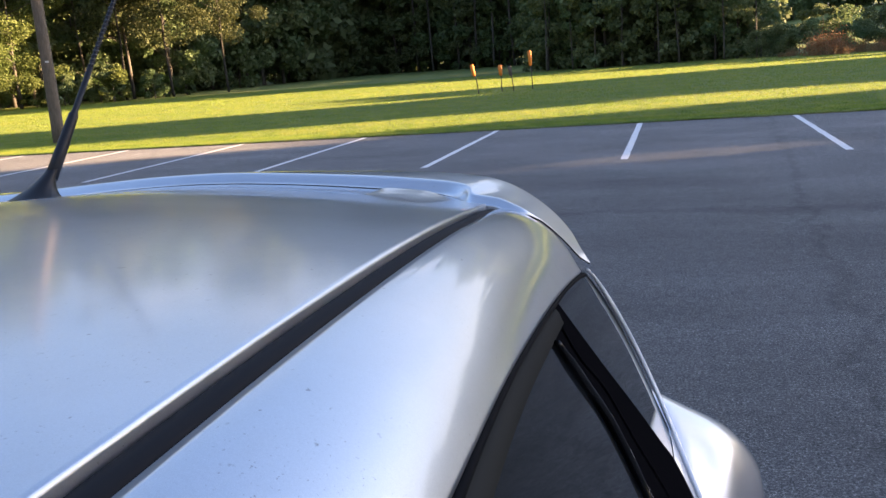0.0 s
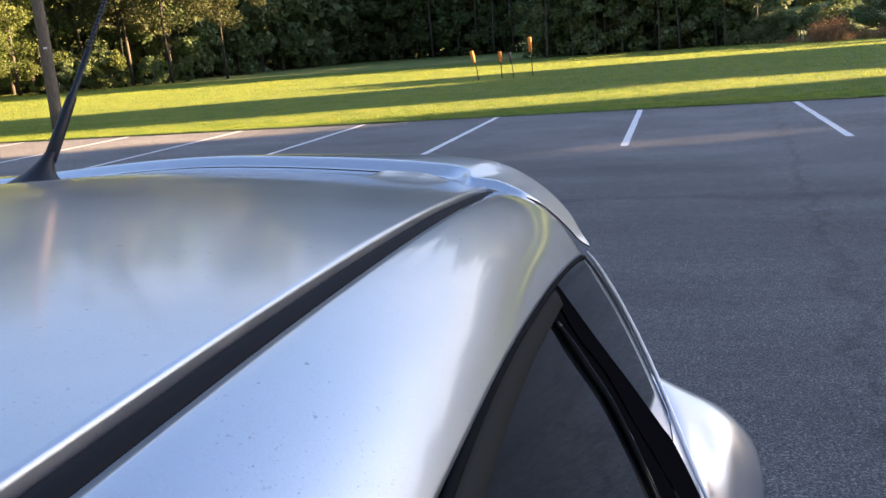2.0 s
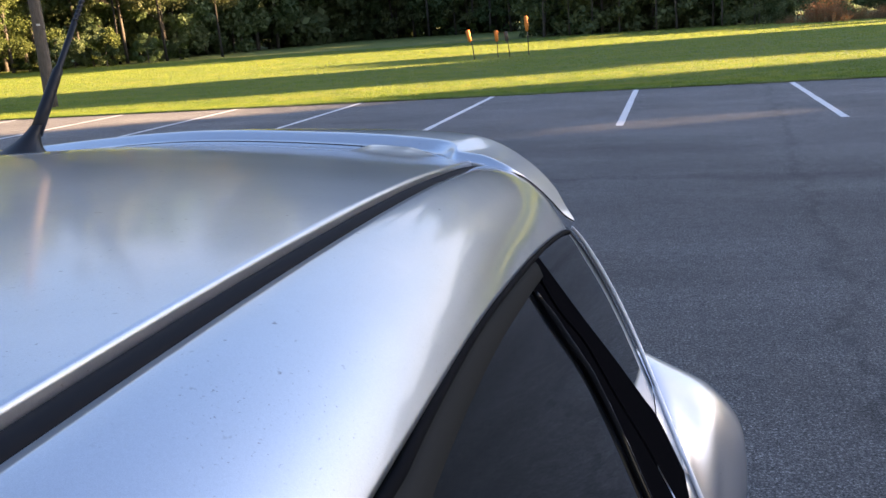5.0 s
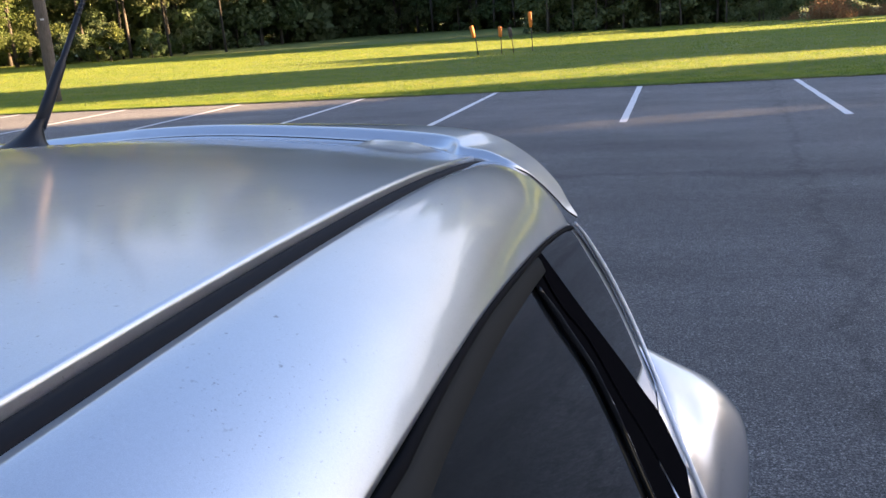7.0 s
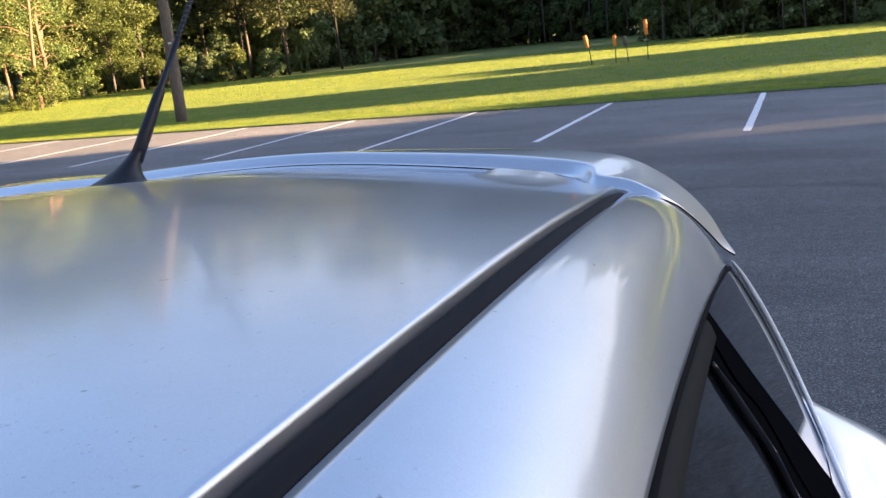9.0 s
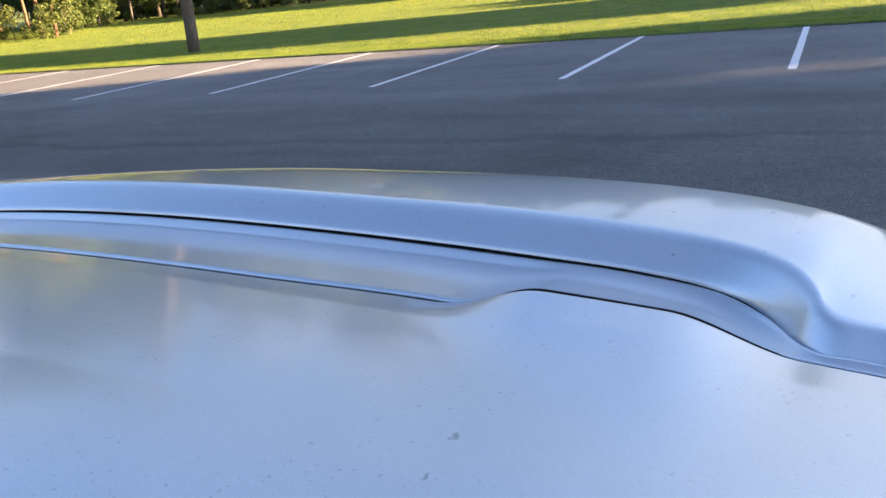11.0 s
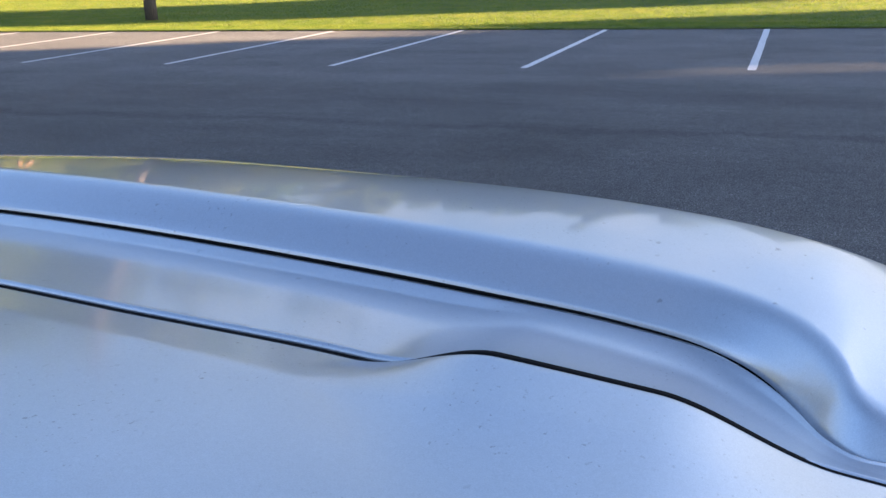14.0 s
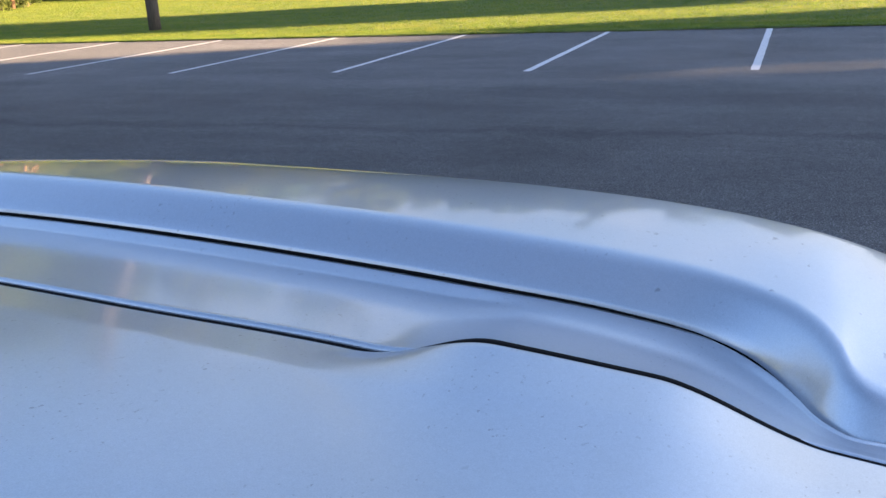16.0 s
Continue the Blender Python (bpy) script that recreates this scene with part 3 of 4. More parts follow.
def build_woods():
    rng = np.random.default_rng(21)
    tall = [make_tree(100 + i, 27 + 2 * (i % 3), 4.0 - (i % 2), 4.4, 6500, 0.33, LEAF, 0.20, "tall dark green broadleaf tree in the woods") for i in range(4)]
    slim = [make_tree(140 + i, 26, 7.5, 3.2, 4200, 0.26, LEAF, 0.15, "slender bare-stemmed tree at the wood edge", "tree", 20) for i in range(3)]
    bushy = [make_tree(150 + i, 12, 0.3, 3.6, 5200, 0.31, LEAF, 0.14, "dense leafy understorey tree in the woods", "tree", 46) for i in range(3)]
    edge = [(-78, 72), (-56, 69), (-45, 74), (-46, 100), (-44, 120), (-36, 118), (-24, 111), (-12, 105), (0, 103), (4, 100), (6.0, 97)]
    ex, ey = np.array(edge, float).T
    seg = np.r_[0, np.cumsum(np.hypot(np.diff(ex), np.diff(ey)))]
    spots_t, spots_s, spots_b, spots_h, spots_k = [], [], [], [], []
    def skyline(x, y, k):
        """Size of a tree so that the tops make the uneven line of the woods, with its dips."""
        d = math.hypot(x, y)
        rise_to = np.interp(math.degrees(math.atan2(x, y)), [-60, -39, -36.5, -35.5, -33, -29.5, -28, -25, -22.5, -21, -17, -10, -3, 4, 6], [17, 17, 12.5, 12.5, 16, 12.3, 12.3, 15.5, 12.5, 12.5, 13.2, 12.8, 12.4, 11.8, 11.0])
        return min(1.45, math.tan(radians(rise_to)) * d / (k * 0.97)) * rng.uniform(0.93, 1.06)
    for row, (back, gap) in enumerate(((0.8, 3.4), (4.0, 5.6), (7.0, 4.6), (12.0, 7.5), (15.0, 5.4), (19.0, 6.0), (25.0, 5.2))):
        for s in np.arange(0, seg[-1], gap):
            x, y = np.interp(s, seg, ex) - (0.5 * back if s < 45 else 0) + rng.normal(0, 0.8), np.interp(s, seg, ey) + back + rng.normal(0, 0.8)
            if row == 0 and -47 < x < -37:
                continue
            if row == 0 and x > -47:
                spots_s.append((x, y, skyline(x, y, 26)))
            elif row in (4, 6):
                spots_h.append((x, y, rng.uniform(0.8, 1.2)))
            elif row == 2:
                spots_b.append((x, y, rng.uniform(0.8, 1.2)))
            else:
                spots_t.append((x, y, skyline(x, y, 29)))
    for q in np.arange(60, seg[-1] - 2, 4.1):
        x, y = np.interp(q, seg, ex) + rng.normal(0, 0.7), np.interp(q, seg, ey) + 2.4 + rng.normal(0, 0.6)
        spots_b.append((x, y, rng.uniform(0.40, 0.72)))
    # a lower tongue of the wood reaching forward at the right end
    for row in range(4):
        for x in np.arange(-9.5, 4.6, 2.0):
            x2, y2 = x + rng.normal(0, 0.4), 68.0 - 0.1 * x + 2.3 * row + rng.normal(0, 0.5)
            if row < 1:
                spots_s.append((x2, y2, rng.uniform(0.36, 0.44)))
            else:
                spots_k.append((x2, y2, rng.uniform(0.8, 1.05)))
    copies(tall, spots_t, "woods", 1)
    copies(slim, spots_s, "wood edge", 2)
    for k in range(18):
        spots_b.append((2.2 + 0.2 * k + rng.normal(0, 0.4), 98 + 2.05 * k, rng.uniform(1.0, 1.3)))
    for k in range(4):
        spots_b.append((5.0, 86.5 + 2.2 * k, 1.02))
    spots_b += [(-58, 116, 1.0), (-62, 122, 1.1), (-66, 130, 1.2), (-72, 140, 1.3)]
    copies(bushy, spots_b, "understorey", 9)
    inner = [make_tree(158 + i, 12, 0.3, 3.8, 1700, 0.58, LEAF, 0.14, "shaded leafy tree deep in the woods", "tree", 46) for i in range(2)]
    joined(inner, spots_h, "inner_woods", "shaded leafy trees deep in the woods", 15)
    thick = [make_tree(155 + i, 10.5, 0.2, 2.4, 5600, 0.21, LEAF, 0.12, "dense dark thicket tree at the wood edge", "tree", 60) for i in range(3)]
    copies(thick, spots_k, "wood edge", 11)
    # sunlit trees and shrubs at the left end of the woods
    warm = [make_tree(160 + i, 13 + 2 * i, 0.8, 3.4, 24000, 0.10, LEAF_WARM, 0.17, "sunlit yellow-green broadleaf tree at the wood edge", "tree", 70) for i in range(3)]
    copies(warm, [(-52.5, 64, 1.0), (-55, 62, 1.1), (-60, 64, 1.1), (-66, 62, 1.0), (-72, 63, 1.1), (-57.5, 66, 1.2), (-53, 60.5, 0.7)], "wood edge", 3)
    # a stand of pines that comes forward at the far left
    pine = [make_tree(190 + i, 14 + i, 1.6 + 0.8 * i, 2.5, 13000, 0.088, LEAF_PINE, 0.15, "slender pine with a reddish sunlit trunk", "tree", 60, BARK_RED) for i in range(3)]
    copies(pine, [(-42.5, 42, 0.9), (-44.5, 45, 1.0), (-47, 47.5, 1.0), (-45.5, 40, 1.0), (-48.5, 43.5, 1.05), (-51, 49, 1.0), (-53.5, 54, 1.0), (-47.5, 37, 1.0), (-51.5, 41, 1.1), (-55.5, 47, 1.1), (-57.5, 54, 1.0), (-44.5, 36.5, 0.85), (-54, 38, 1.1), (-59, 43, 1.1)], "pine stand", 13)
    low = [make_tree(196 + i, 2.2, 0.1, 1.1, 2000, 0.10, LEAF_WARM, 0.04, "low sunlit shrub under the pines", "shrub", 22) for i in range(2)]
    copies(low, [(-41.6 - 0.9 * i + rng.normal(0, 0.5), 40.0 + 1.25 * i + rng.normal(0, 0.6), rng.uniform(0.45, 1.0)) for i in range(15)] + [(-42 - 1.2 * i, 38.5 - 0.6 * i, rng.uniform(0.4, 0.9)) for i in range(6)], "shrubs", 14)
    # high crowns in the sun; the trunks' shade is painted as near-black bark
    over = [make_tree(170 + i, 15, 5.0, 4.2, 20000, 0.11, LEAF_OLIVE, 0.13, "olive green tree with a high sunlit crown", "tree", 44, BARK_SHADED) for i in range(2)]
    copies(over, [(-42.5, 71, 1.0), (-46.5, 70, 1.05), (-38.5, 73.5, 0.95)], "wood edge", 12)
    shrub = [make_tree(180 + i, 2.6, 0.2, 1.3, 3600, 0.095, LEAF_WARM if i == 0 else LEAF, 0.05, "low green shrub at the wood edge", "shrub", 16) for i in range(2)]
    spots = [(-57 + 2.1 * i + rng.normal(0, 0.4), 60.5 + 1.0 * i + rng.normal(0, 0.5), rng.uniform(0.6, 1.1)) for i in range(8)]
    for s in rng.uniform(60, seg[-1], 26):
        spots.append((np.interp(s, seg, ex), np.interp(s, seg, ey) - 0.6, rng.uniform(0.25, 0.5)))
    spots += [(-50.5 + 0.6 * i + rng.normal(0, 0.3), 64.5 + 0.75 * i + rng.normal(0, 0.4), rng.uniform(0.45, 0.8)) for i in range(14)]
    copies(shrub, spots, "shrubs", 4)
    # woods beside the lot that keep it in shade, with gaps where the sun comes through
    lx, ly = math.sin(radians(SUN_AZ)), math.cos(radians(SUN_AZ))
    nx, ny = -ly, lx
    dense = [make_tree(200 + i, 18.5, 0.5, 4.2, 4200, 0.66, LEAF, 0.22, "broad shade tree beside the parking lot", "tree", 46) for i in range(2)]
    spots = []
    for q in np.arange(-38, 6, 3.6):
        for depth in (78, 86):
            spots.append((q * nx + depth * lx, q * ny + depth * ly, rng.uniform(1.06, 1.22)))
    for q, tall in zip(np.arange(48.5, 76, 2.6), np.linspace(0.44, 0.86, 11)):
        spots.append((q * nx + 66 * lx, q * ny + 66 * ly, tall))
    copies(dense, spots, "shade trees", 5)
    narrow = [make_tree(210 + i, 19.5, 0.5, 2.1, 4000, 0.50, LEAF, 0.18, "narrow shade tree beside the parking lot", "tree", 90) for i in range(2)]
    spots = []
    for q in (5.6, 7.0, 8.2, 9.1, 15.0, 15.0, 15.1, 28.2, 29.4, 31.1, 32.8):
        for depth in (77, 84):
            spots.append((q * nx + depth * lx, q * ny + depth * ly, rng.uniform(1.10, 1.20)))
    for q in (18.0, 18.9, 20.2, 34.6, 36.4, 38.2, 40.0, 41.6):
        for depth in (77, 83):
            spots.append((q * nx + depth * lx, q * ny + depth * ly, rng.uniform(0.74, 0.80)))
    copies(narrow, spots, "shade trees", 10)
    # the wood goes on beyond the pines; unseen trees are added to shade the far field
    side = [make_tree(250 + i, 19, 0.6, 4.4, 2600, 0.55, LEAF, 0.2, "broad green tree at the side of the field", "tree", 44) for i in range(2)]
    ring = [(-58 * math.sin(radians(a)) * k, 58 * math.cos(radians(a)) * k, rng.uniform(0.85, 1.1)) for a in np.arange(53, 104, 4.2) for k in (1.0, 1.13)]
    joined(side, ring + [(84 + 5 * (i % 2) + rng.normal(0, 1), 142 + 6.5 * i, rng.uniform(1.0, 1.3)) for i in range(22)], "side_woods", "broad green trees beside the field, some unseen and added for shade", 16)
    # brush and hedge on the bank at the right end
    rust = [make_brush(220 + i) for i in range(3)]
    copies(rust, [(6.5 + 0.62 * i + rng.normal(0, 0.3), 63.0 + rng.normal(0, 1.3), rng.uniform(0.22, 0.50)) for i in range(28)] + [(8.6, 62.0, 0.95), (9.3, 61.6, 1.15), (9.8, 62.4, 0.9), (12.4, 62.2, 0.6), (13.4, 61.9, 0.65), (11.3, 62.6, 0.6)], "bank brush", 6)
    hedge = [make_tree(230 + i, 3.2, 0.2, 2.0, 4200, 0.12, LEAF, 0.06, "dark green hedgerow bush behind the bank", "shrub", 16) for i in range(2)]
    copies(hedge, [(13 + 2.2 * i, 90 + rng.normal(0, 1.5), rng.uniform(0.8, 1.1)) for i in range(9)] + [(5.6, 66.5, 0.55), (6.5, 67.2, 0.65), (7.4, 66.8, 0.6), (8.2, 67.6, 0.7), (12.6, 74, 0.58), (14.5, 75, 0.62), (16.4, 74.5, 0.62), (10.9, 75, 0.45)], "hedgerow", 7)
    far = [make_tree(240 + i, 17, 0.5, 4.5, 2200, 0.6, LEAF, 0.2, "far dark tree of the distant woods", "tree", 40) for i in range(2)]
    joined(far, [(5 + 4 * i + rng.normal(0, 1), 250 + rng.normal(0, 4) + (i % 2) * 8, rng.uniform(1.1, 1.5)) for i in range(26)], "distant_woods", "far dark trees beyond the field", 8)


build_woods()


# ---------------------------------------------------------------- pole and stakes
def build_pole():
    pole = empty("utility_pole", (-17.2, 22.28, 0))
    pts = np.array([[0, 0, -0.3], [0.0, 0.01, 2.5], [-0.02, 0, 5.0], [-0.06, 0, 10.5]])
    v, f = tube(spline(pts, 14), np.linspace(0.175, 0.125, 14), 16)
    put("shaft", v, f, POLE_WOOD, pole)
    bm = bmesh.new()
    bmesh.ops.create_cube(bm, size=1.0, matrix=Matrix.LocRotScale((0.10, -0.125, 2.27), Euler((0, 0, 0.7)), (0.10, 0.012, 0.05)))
    bmesh.ops.bevel(bm, geom=bm.edges[:], offset=0.003, segments=1, affect="EDGES")
    part("tag", bm, PLATE, pole, "small pale metal tag", False)
    tagged(pole, "weathered brown wooden utility pole in the grass", "pole")


def build_stakes():
    rng = np.random.default_rng(3)
    for x, y, h, lean, top in ((-7.9, 36.7, 1.22, -0.17, True), (-7.1, 37.6, 1.12, -0.03, True), (-6.6, 37.6, 1.05, -0.10, False), (-5.95, 38.55, 1.62, -0.05, True)):
        st = empty("survey_stake", (x, y, -0.02))
        v, f = tube([[0, 0, -0.1], [lean * 0.5, 0.01, h * 0.5], [lean, 0.02, h * 0.66]], [0.022, 0.02, 0.02], 6)
        put("stem", v, f, STEEL, st)
        v, f = tube([[lean * 0.94, 0.019, h * 0.60], [lean * 1.0, 0.02, h * 0.64], [lean * 1.45, 0.02, h * 0.97], [lean * 1.5, 0.02, h]], [0.03, 0.075, 0.085, 0.06], 8)
        put("cap", v, f, ORANGE if top else POLE_WOOD, st, "bright orange marker cap" if top else "bare wooden cap")
        tagged(st, "thin field marker stake with an orange cap standing in grass" if top else "bare thin wooden field marker stake in grass", "stake", "marker stakes")


build_pole()
build_stakes()


# ---------------------------------------------------------------- car
XC = -0.76           # centre line of the car, which stands along y with its tail towards +y
GAP_1 = 1.077        # where the roof panel ends


MOLD_H = 0.0078      # half width of a moulding


def eased(y, ys, vs):
    """A smoothed run through the given values."""
    y = np.asarray(y, float)
    return sum(w * np.interp(y + d, ys, vs) for d, w in ((-0.08, 0.1), (-0.05, 0.15), (-0.025, 0.15), (0, 0.2), (0.025, 0.15), (0.05, 0.15), (0.08, 0.1)))


def mold_z(y):
    return eased(y, [-1.0, -0.6, -0.2, 0.1, 0.2, 0.35, 0.55, 0.7, 0.88, 1.0, 1.1, 1.25], [1.395, 1.424, 1.436, 1.4385, 1.4375, 1.4335, 1.425, 1.4145, 1.396, 1.3805, 1.3645, 1.334])


def crown(y):
    return np.interp(y, [0.2, 0.5, 0.75, 0.95, 1.05], [0.092, 0.092, 0.097, 0.112, 0.130])


def smooth_mid(y):
    return mold_z(y) + crown(y) * mold_u(y) ** 2


def mold_u(y):
    """Half distance between the roof mouldings, which draw together towards the tail."""
    return eased(y, [-1.0, -0.5, 0.0, 0.15, 0.31, 0.45, 0.6, 0.78, 0.88, 0.97, 1.05, 1.3], [0.580, 0.610, 0.6182, 0.6157, 0.6098, 0.6053, 0.6008, 0.5915, 0.5858, 0.5763, 0.5655, 0.56])


def joint_y(u):
    """Where the roof panel ends: a little further forward away from the buckle."""
    return GAP_1 - 0.0050 * (1 - step(0.29, 0.38, np.asarray(u, float)))


def dent(u, y):
    """The buckle near the rear edge: a raised lobe with a sharp flank."""
    u, y = np.asarray(u, float), np.asarray(y, float)
    back = np.maximum(1.077 - y, 0)
    middle, half = 0.406 - 0.30 * back, 0.022 + 0.55 * back
    w = np.clip((u - middle + half) / (2 * half), 0, 1)
    rise_l = w * w * (3 - 2 * w)
    fall_r = 1 - 0.82 * step(0.474, 0.522, u)
    begin = sum(np.interp(u + d, [0.38, 0.40, 0.42, 0.44, 0.46, 0.48, 0.50, 0.52, 0.56], [1.050, 1.034, 1.006, 0.982, 0.964, 0.955, 0.958, 0.966, 0.970]) for d in (-0.012, -0.006, 0, 0.006, 0.012)) / 5
    t = np.clip((y - begin) / (1.077 - begin), 0, 1)
    along = t * t * (1.4 - 0.4 * t)
    return 0.0128 * along * rise_l * fall_r


def sag(u):
    """How far the middle of the roof lies below an even bow across the car."""
    u = np.asarray(u, float)
    return sum(np.interp(u + d, [-0.57, -0.42, -0.25, -0.12, 0.0, 0.09, 0.15], [0, 0.008, 0.0145, 0.0105, 0.0045, 0.001, 0]) for d in np.linspace(-0.05, 0.05, 9)) / 9


def settled(v):
    """The given points let down by the sag."""
    v = np.array(v, float)
    v[:, 2] -= sag(v[:, 0] - XC)
    return v.tolist()


def roof_z(u, y):
    u = np.asarray(u, float)
    return smooth_mid(y) - crown(y) * u**2 + dent(u, y) - sag(u) * step(-0.2, 0.7, y)


def at(u, y, z):
    return np.stack(np.broadcast_arrays(np.asarray(u, float) + XC, y, z), -1)


def mirror(v):
    v = np.array(v, float)
    v[:, 0] = 2 * XC - v[:, 0]
    return v.tolist()


def both_sides(name, v, f, material, parent, label=""):
    """A part on the seen side and its mirror image."""
    a = put(name, v, f, material, parent, label)
    b = put(name, mirror(v), [list(q)[::-1] for q in f], material, parent, label)
    return a, b


car = empty("car", (0, 0, 0))
tagged(car, "silver hatchback with a buckled roof and rear spoiler parked on asphalt", "car")


def build_roof():
    us = np.unique(np.r_[np.linspace(-0.525, 0.25, 60), np.linspace(0.25, 0.525, 120)])
    ys = np.unique(np.r_[np.linspace(-0.95, 0.9, 75), np.linspace(0.9, GAP_1 - 0.0035, 90)])
    U, Y = np.meshgrid(us, ys)
    U = np.sign(U) * np.where(abs(U) < 0.3, abs(U), 0.3 + (abs(U) - 0.3) * (mold_u(Y) - MOLD_H - 0.0036 - 0.3) / 0.225)
    Y = Y + (joint_y(U) - GAP_1) * step(0.85, GAP_1, Y)
    Z = roof_z(U, Y)
    # rolled rims: at both sides and at the rear edge
    side = np.linspace(0, math.pi / 2, 7)[1:]
    r = 0.0014
    ext = []
    for k, (row_y, row_u, row_z) in enumerate(zip(Y, U, Z)):
        yy, yr = row_y[0], row_y[-1]
        l = [(row_u[0] - r * math.sin(a), yy, row_z[0] - r * (1 - math.cos(a)) - 0.0012 * math.sin(a)) for a in side][::-1]
        rr = [(row_u[-1] + r * math.sin(a), yr, row_z[-1] - r * (1 - math.cos(a)) - 0.0012 * math.sin(a)) for a in side]
        row = l + list(zip(row_u, row_y, row_z)) + rr
        row = [(row[0][0], yy, row[0][2] - 0.012)] + row + [(row[-1][0], yr, row[-1][2] - 0.012)]
        ext.append(row)
    ext = np.array(ext)
    tail = []
    for a in side:
        last = ext[-1].copy()
        last[:, 1] += 0.0022 * math.sin(a)
        last[:, 2] -= 0.0022 * (1 - math.cos(a))
        tail.append(last)
    low = tail[-1].copy()
    low[:, 2] -= 0.010
    ext = np.concatenate([ext, np.array(tail), low[None]])
    ext[..., 0] += XC
    v, f = sheet(ext)
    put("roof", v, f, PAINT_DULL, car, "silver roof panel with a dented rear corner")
    # roof mouldings
    ys = np.r_[np.linspace(-0.95, 1.055, 60), 1.062, 1.067, 1.070]
    mu = mold_u(ys)
    zz = mold_z(ys) - 0.001 * step(1.056, 1.070, ys)
    prof = [(-1.0, -0.016), (-1.0, -0.0060), (-0.8, -0.0036), (0.0, -0.0028), (0.8, -0.0034), (1.0, -0.0055), (1.0, -0.016)]
    rows = [at(mu + du * MOLD_H * (1 - 0.45 * step(0.9, 1.056, ys)) * (1 - 0.9 * step(1.056, 1.070, ys)), ys, zz + dz) for du, dz in prof]
    v, f = sheet(rows)
    both_sides("roof_molding", v, f, RUBBER, car, "black rubber roof ditch moulding")


# rear end of the roof: hatch strip, its two dark joints, and the spoiler
F_HALF = [(0, 1.162), (0.1, 1.1635), (0.2, 1.165), (0.3, 1.165), (0.4, 1.1645), (0.45, 1.163), (0.48, 1.157), (0.495, 1.148), (0.505, 1.136), (0.512, 1.122), (0.519, 1.1065), (0.527, 1.0985), (0.545, 1.0965), (0.56, 1.0955), (0.585, 1.092)]
SIDE_GAP = [(0.602, 1.0945, 1.3545), (0.617, 1.105, 1.346), (0.634, 1.120, 1.328), (0.652, 1.135, 1.304), (0.667, 1.146, 1.283), (0.678, 1.152, 1.2735)]
R_HALF = [(0, 1.255, 1.402), (0.1, 1.260, 1.402), (0.2, 1.2685, 1.4005), (0.3, 1.2715, 1.3965), (0.4, 1.271, 1.391), (0.45, 1.267, 1.3877), (0.5, 1.256, 1.3837), (0.53, 1.245, 1.380), (0.558, 1.248, 1.3695), (0.586, 1.246, 1.3545), (0.6155, 1.236, 1.3345), (0.6435, 1.218, 1.309), (0.664, 1.182, 1.2865), (0.678, 1.157, 1.2735)]


def gap_z(u):
    return 1.4015 - 0.127 * np.asarray(u, float) ** 2


def front_curve(n):
    pts = [(u, y, float(gap_z(u))) for u, y in F_HALF] + SIDE_GAP
    half = spline(pts, n)
    w = 1 - step(0.44, 0.515, half[:, 0])
    half[:, 1] -= 0.008 * w
    half[:, 2] += 0.0036 * w
    return half, w


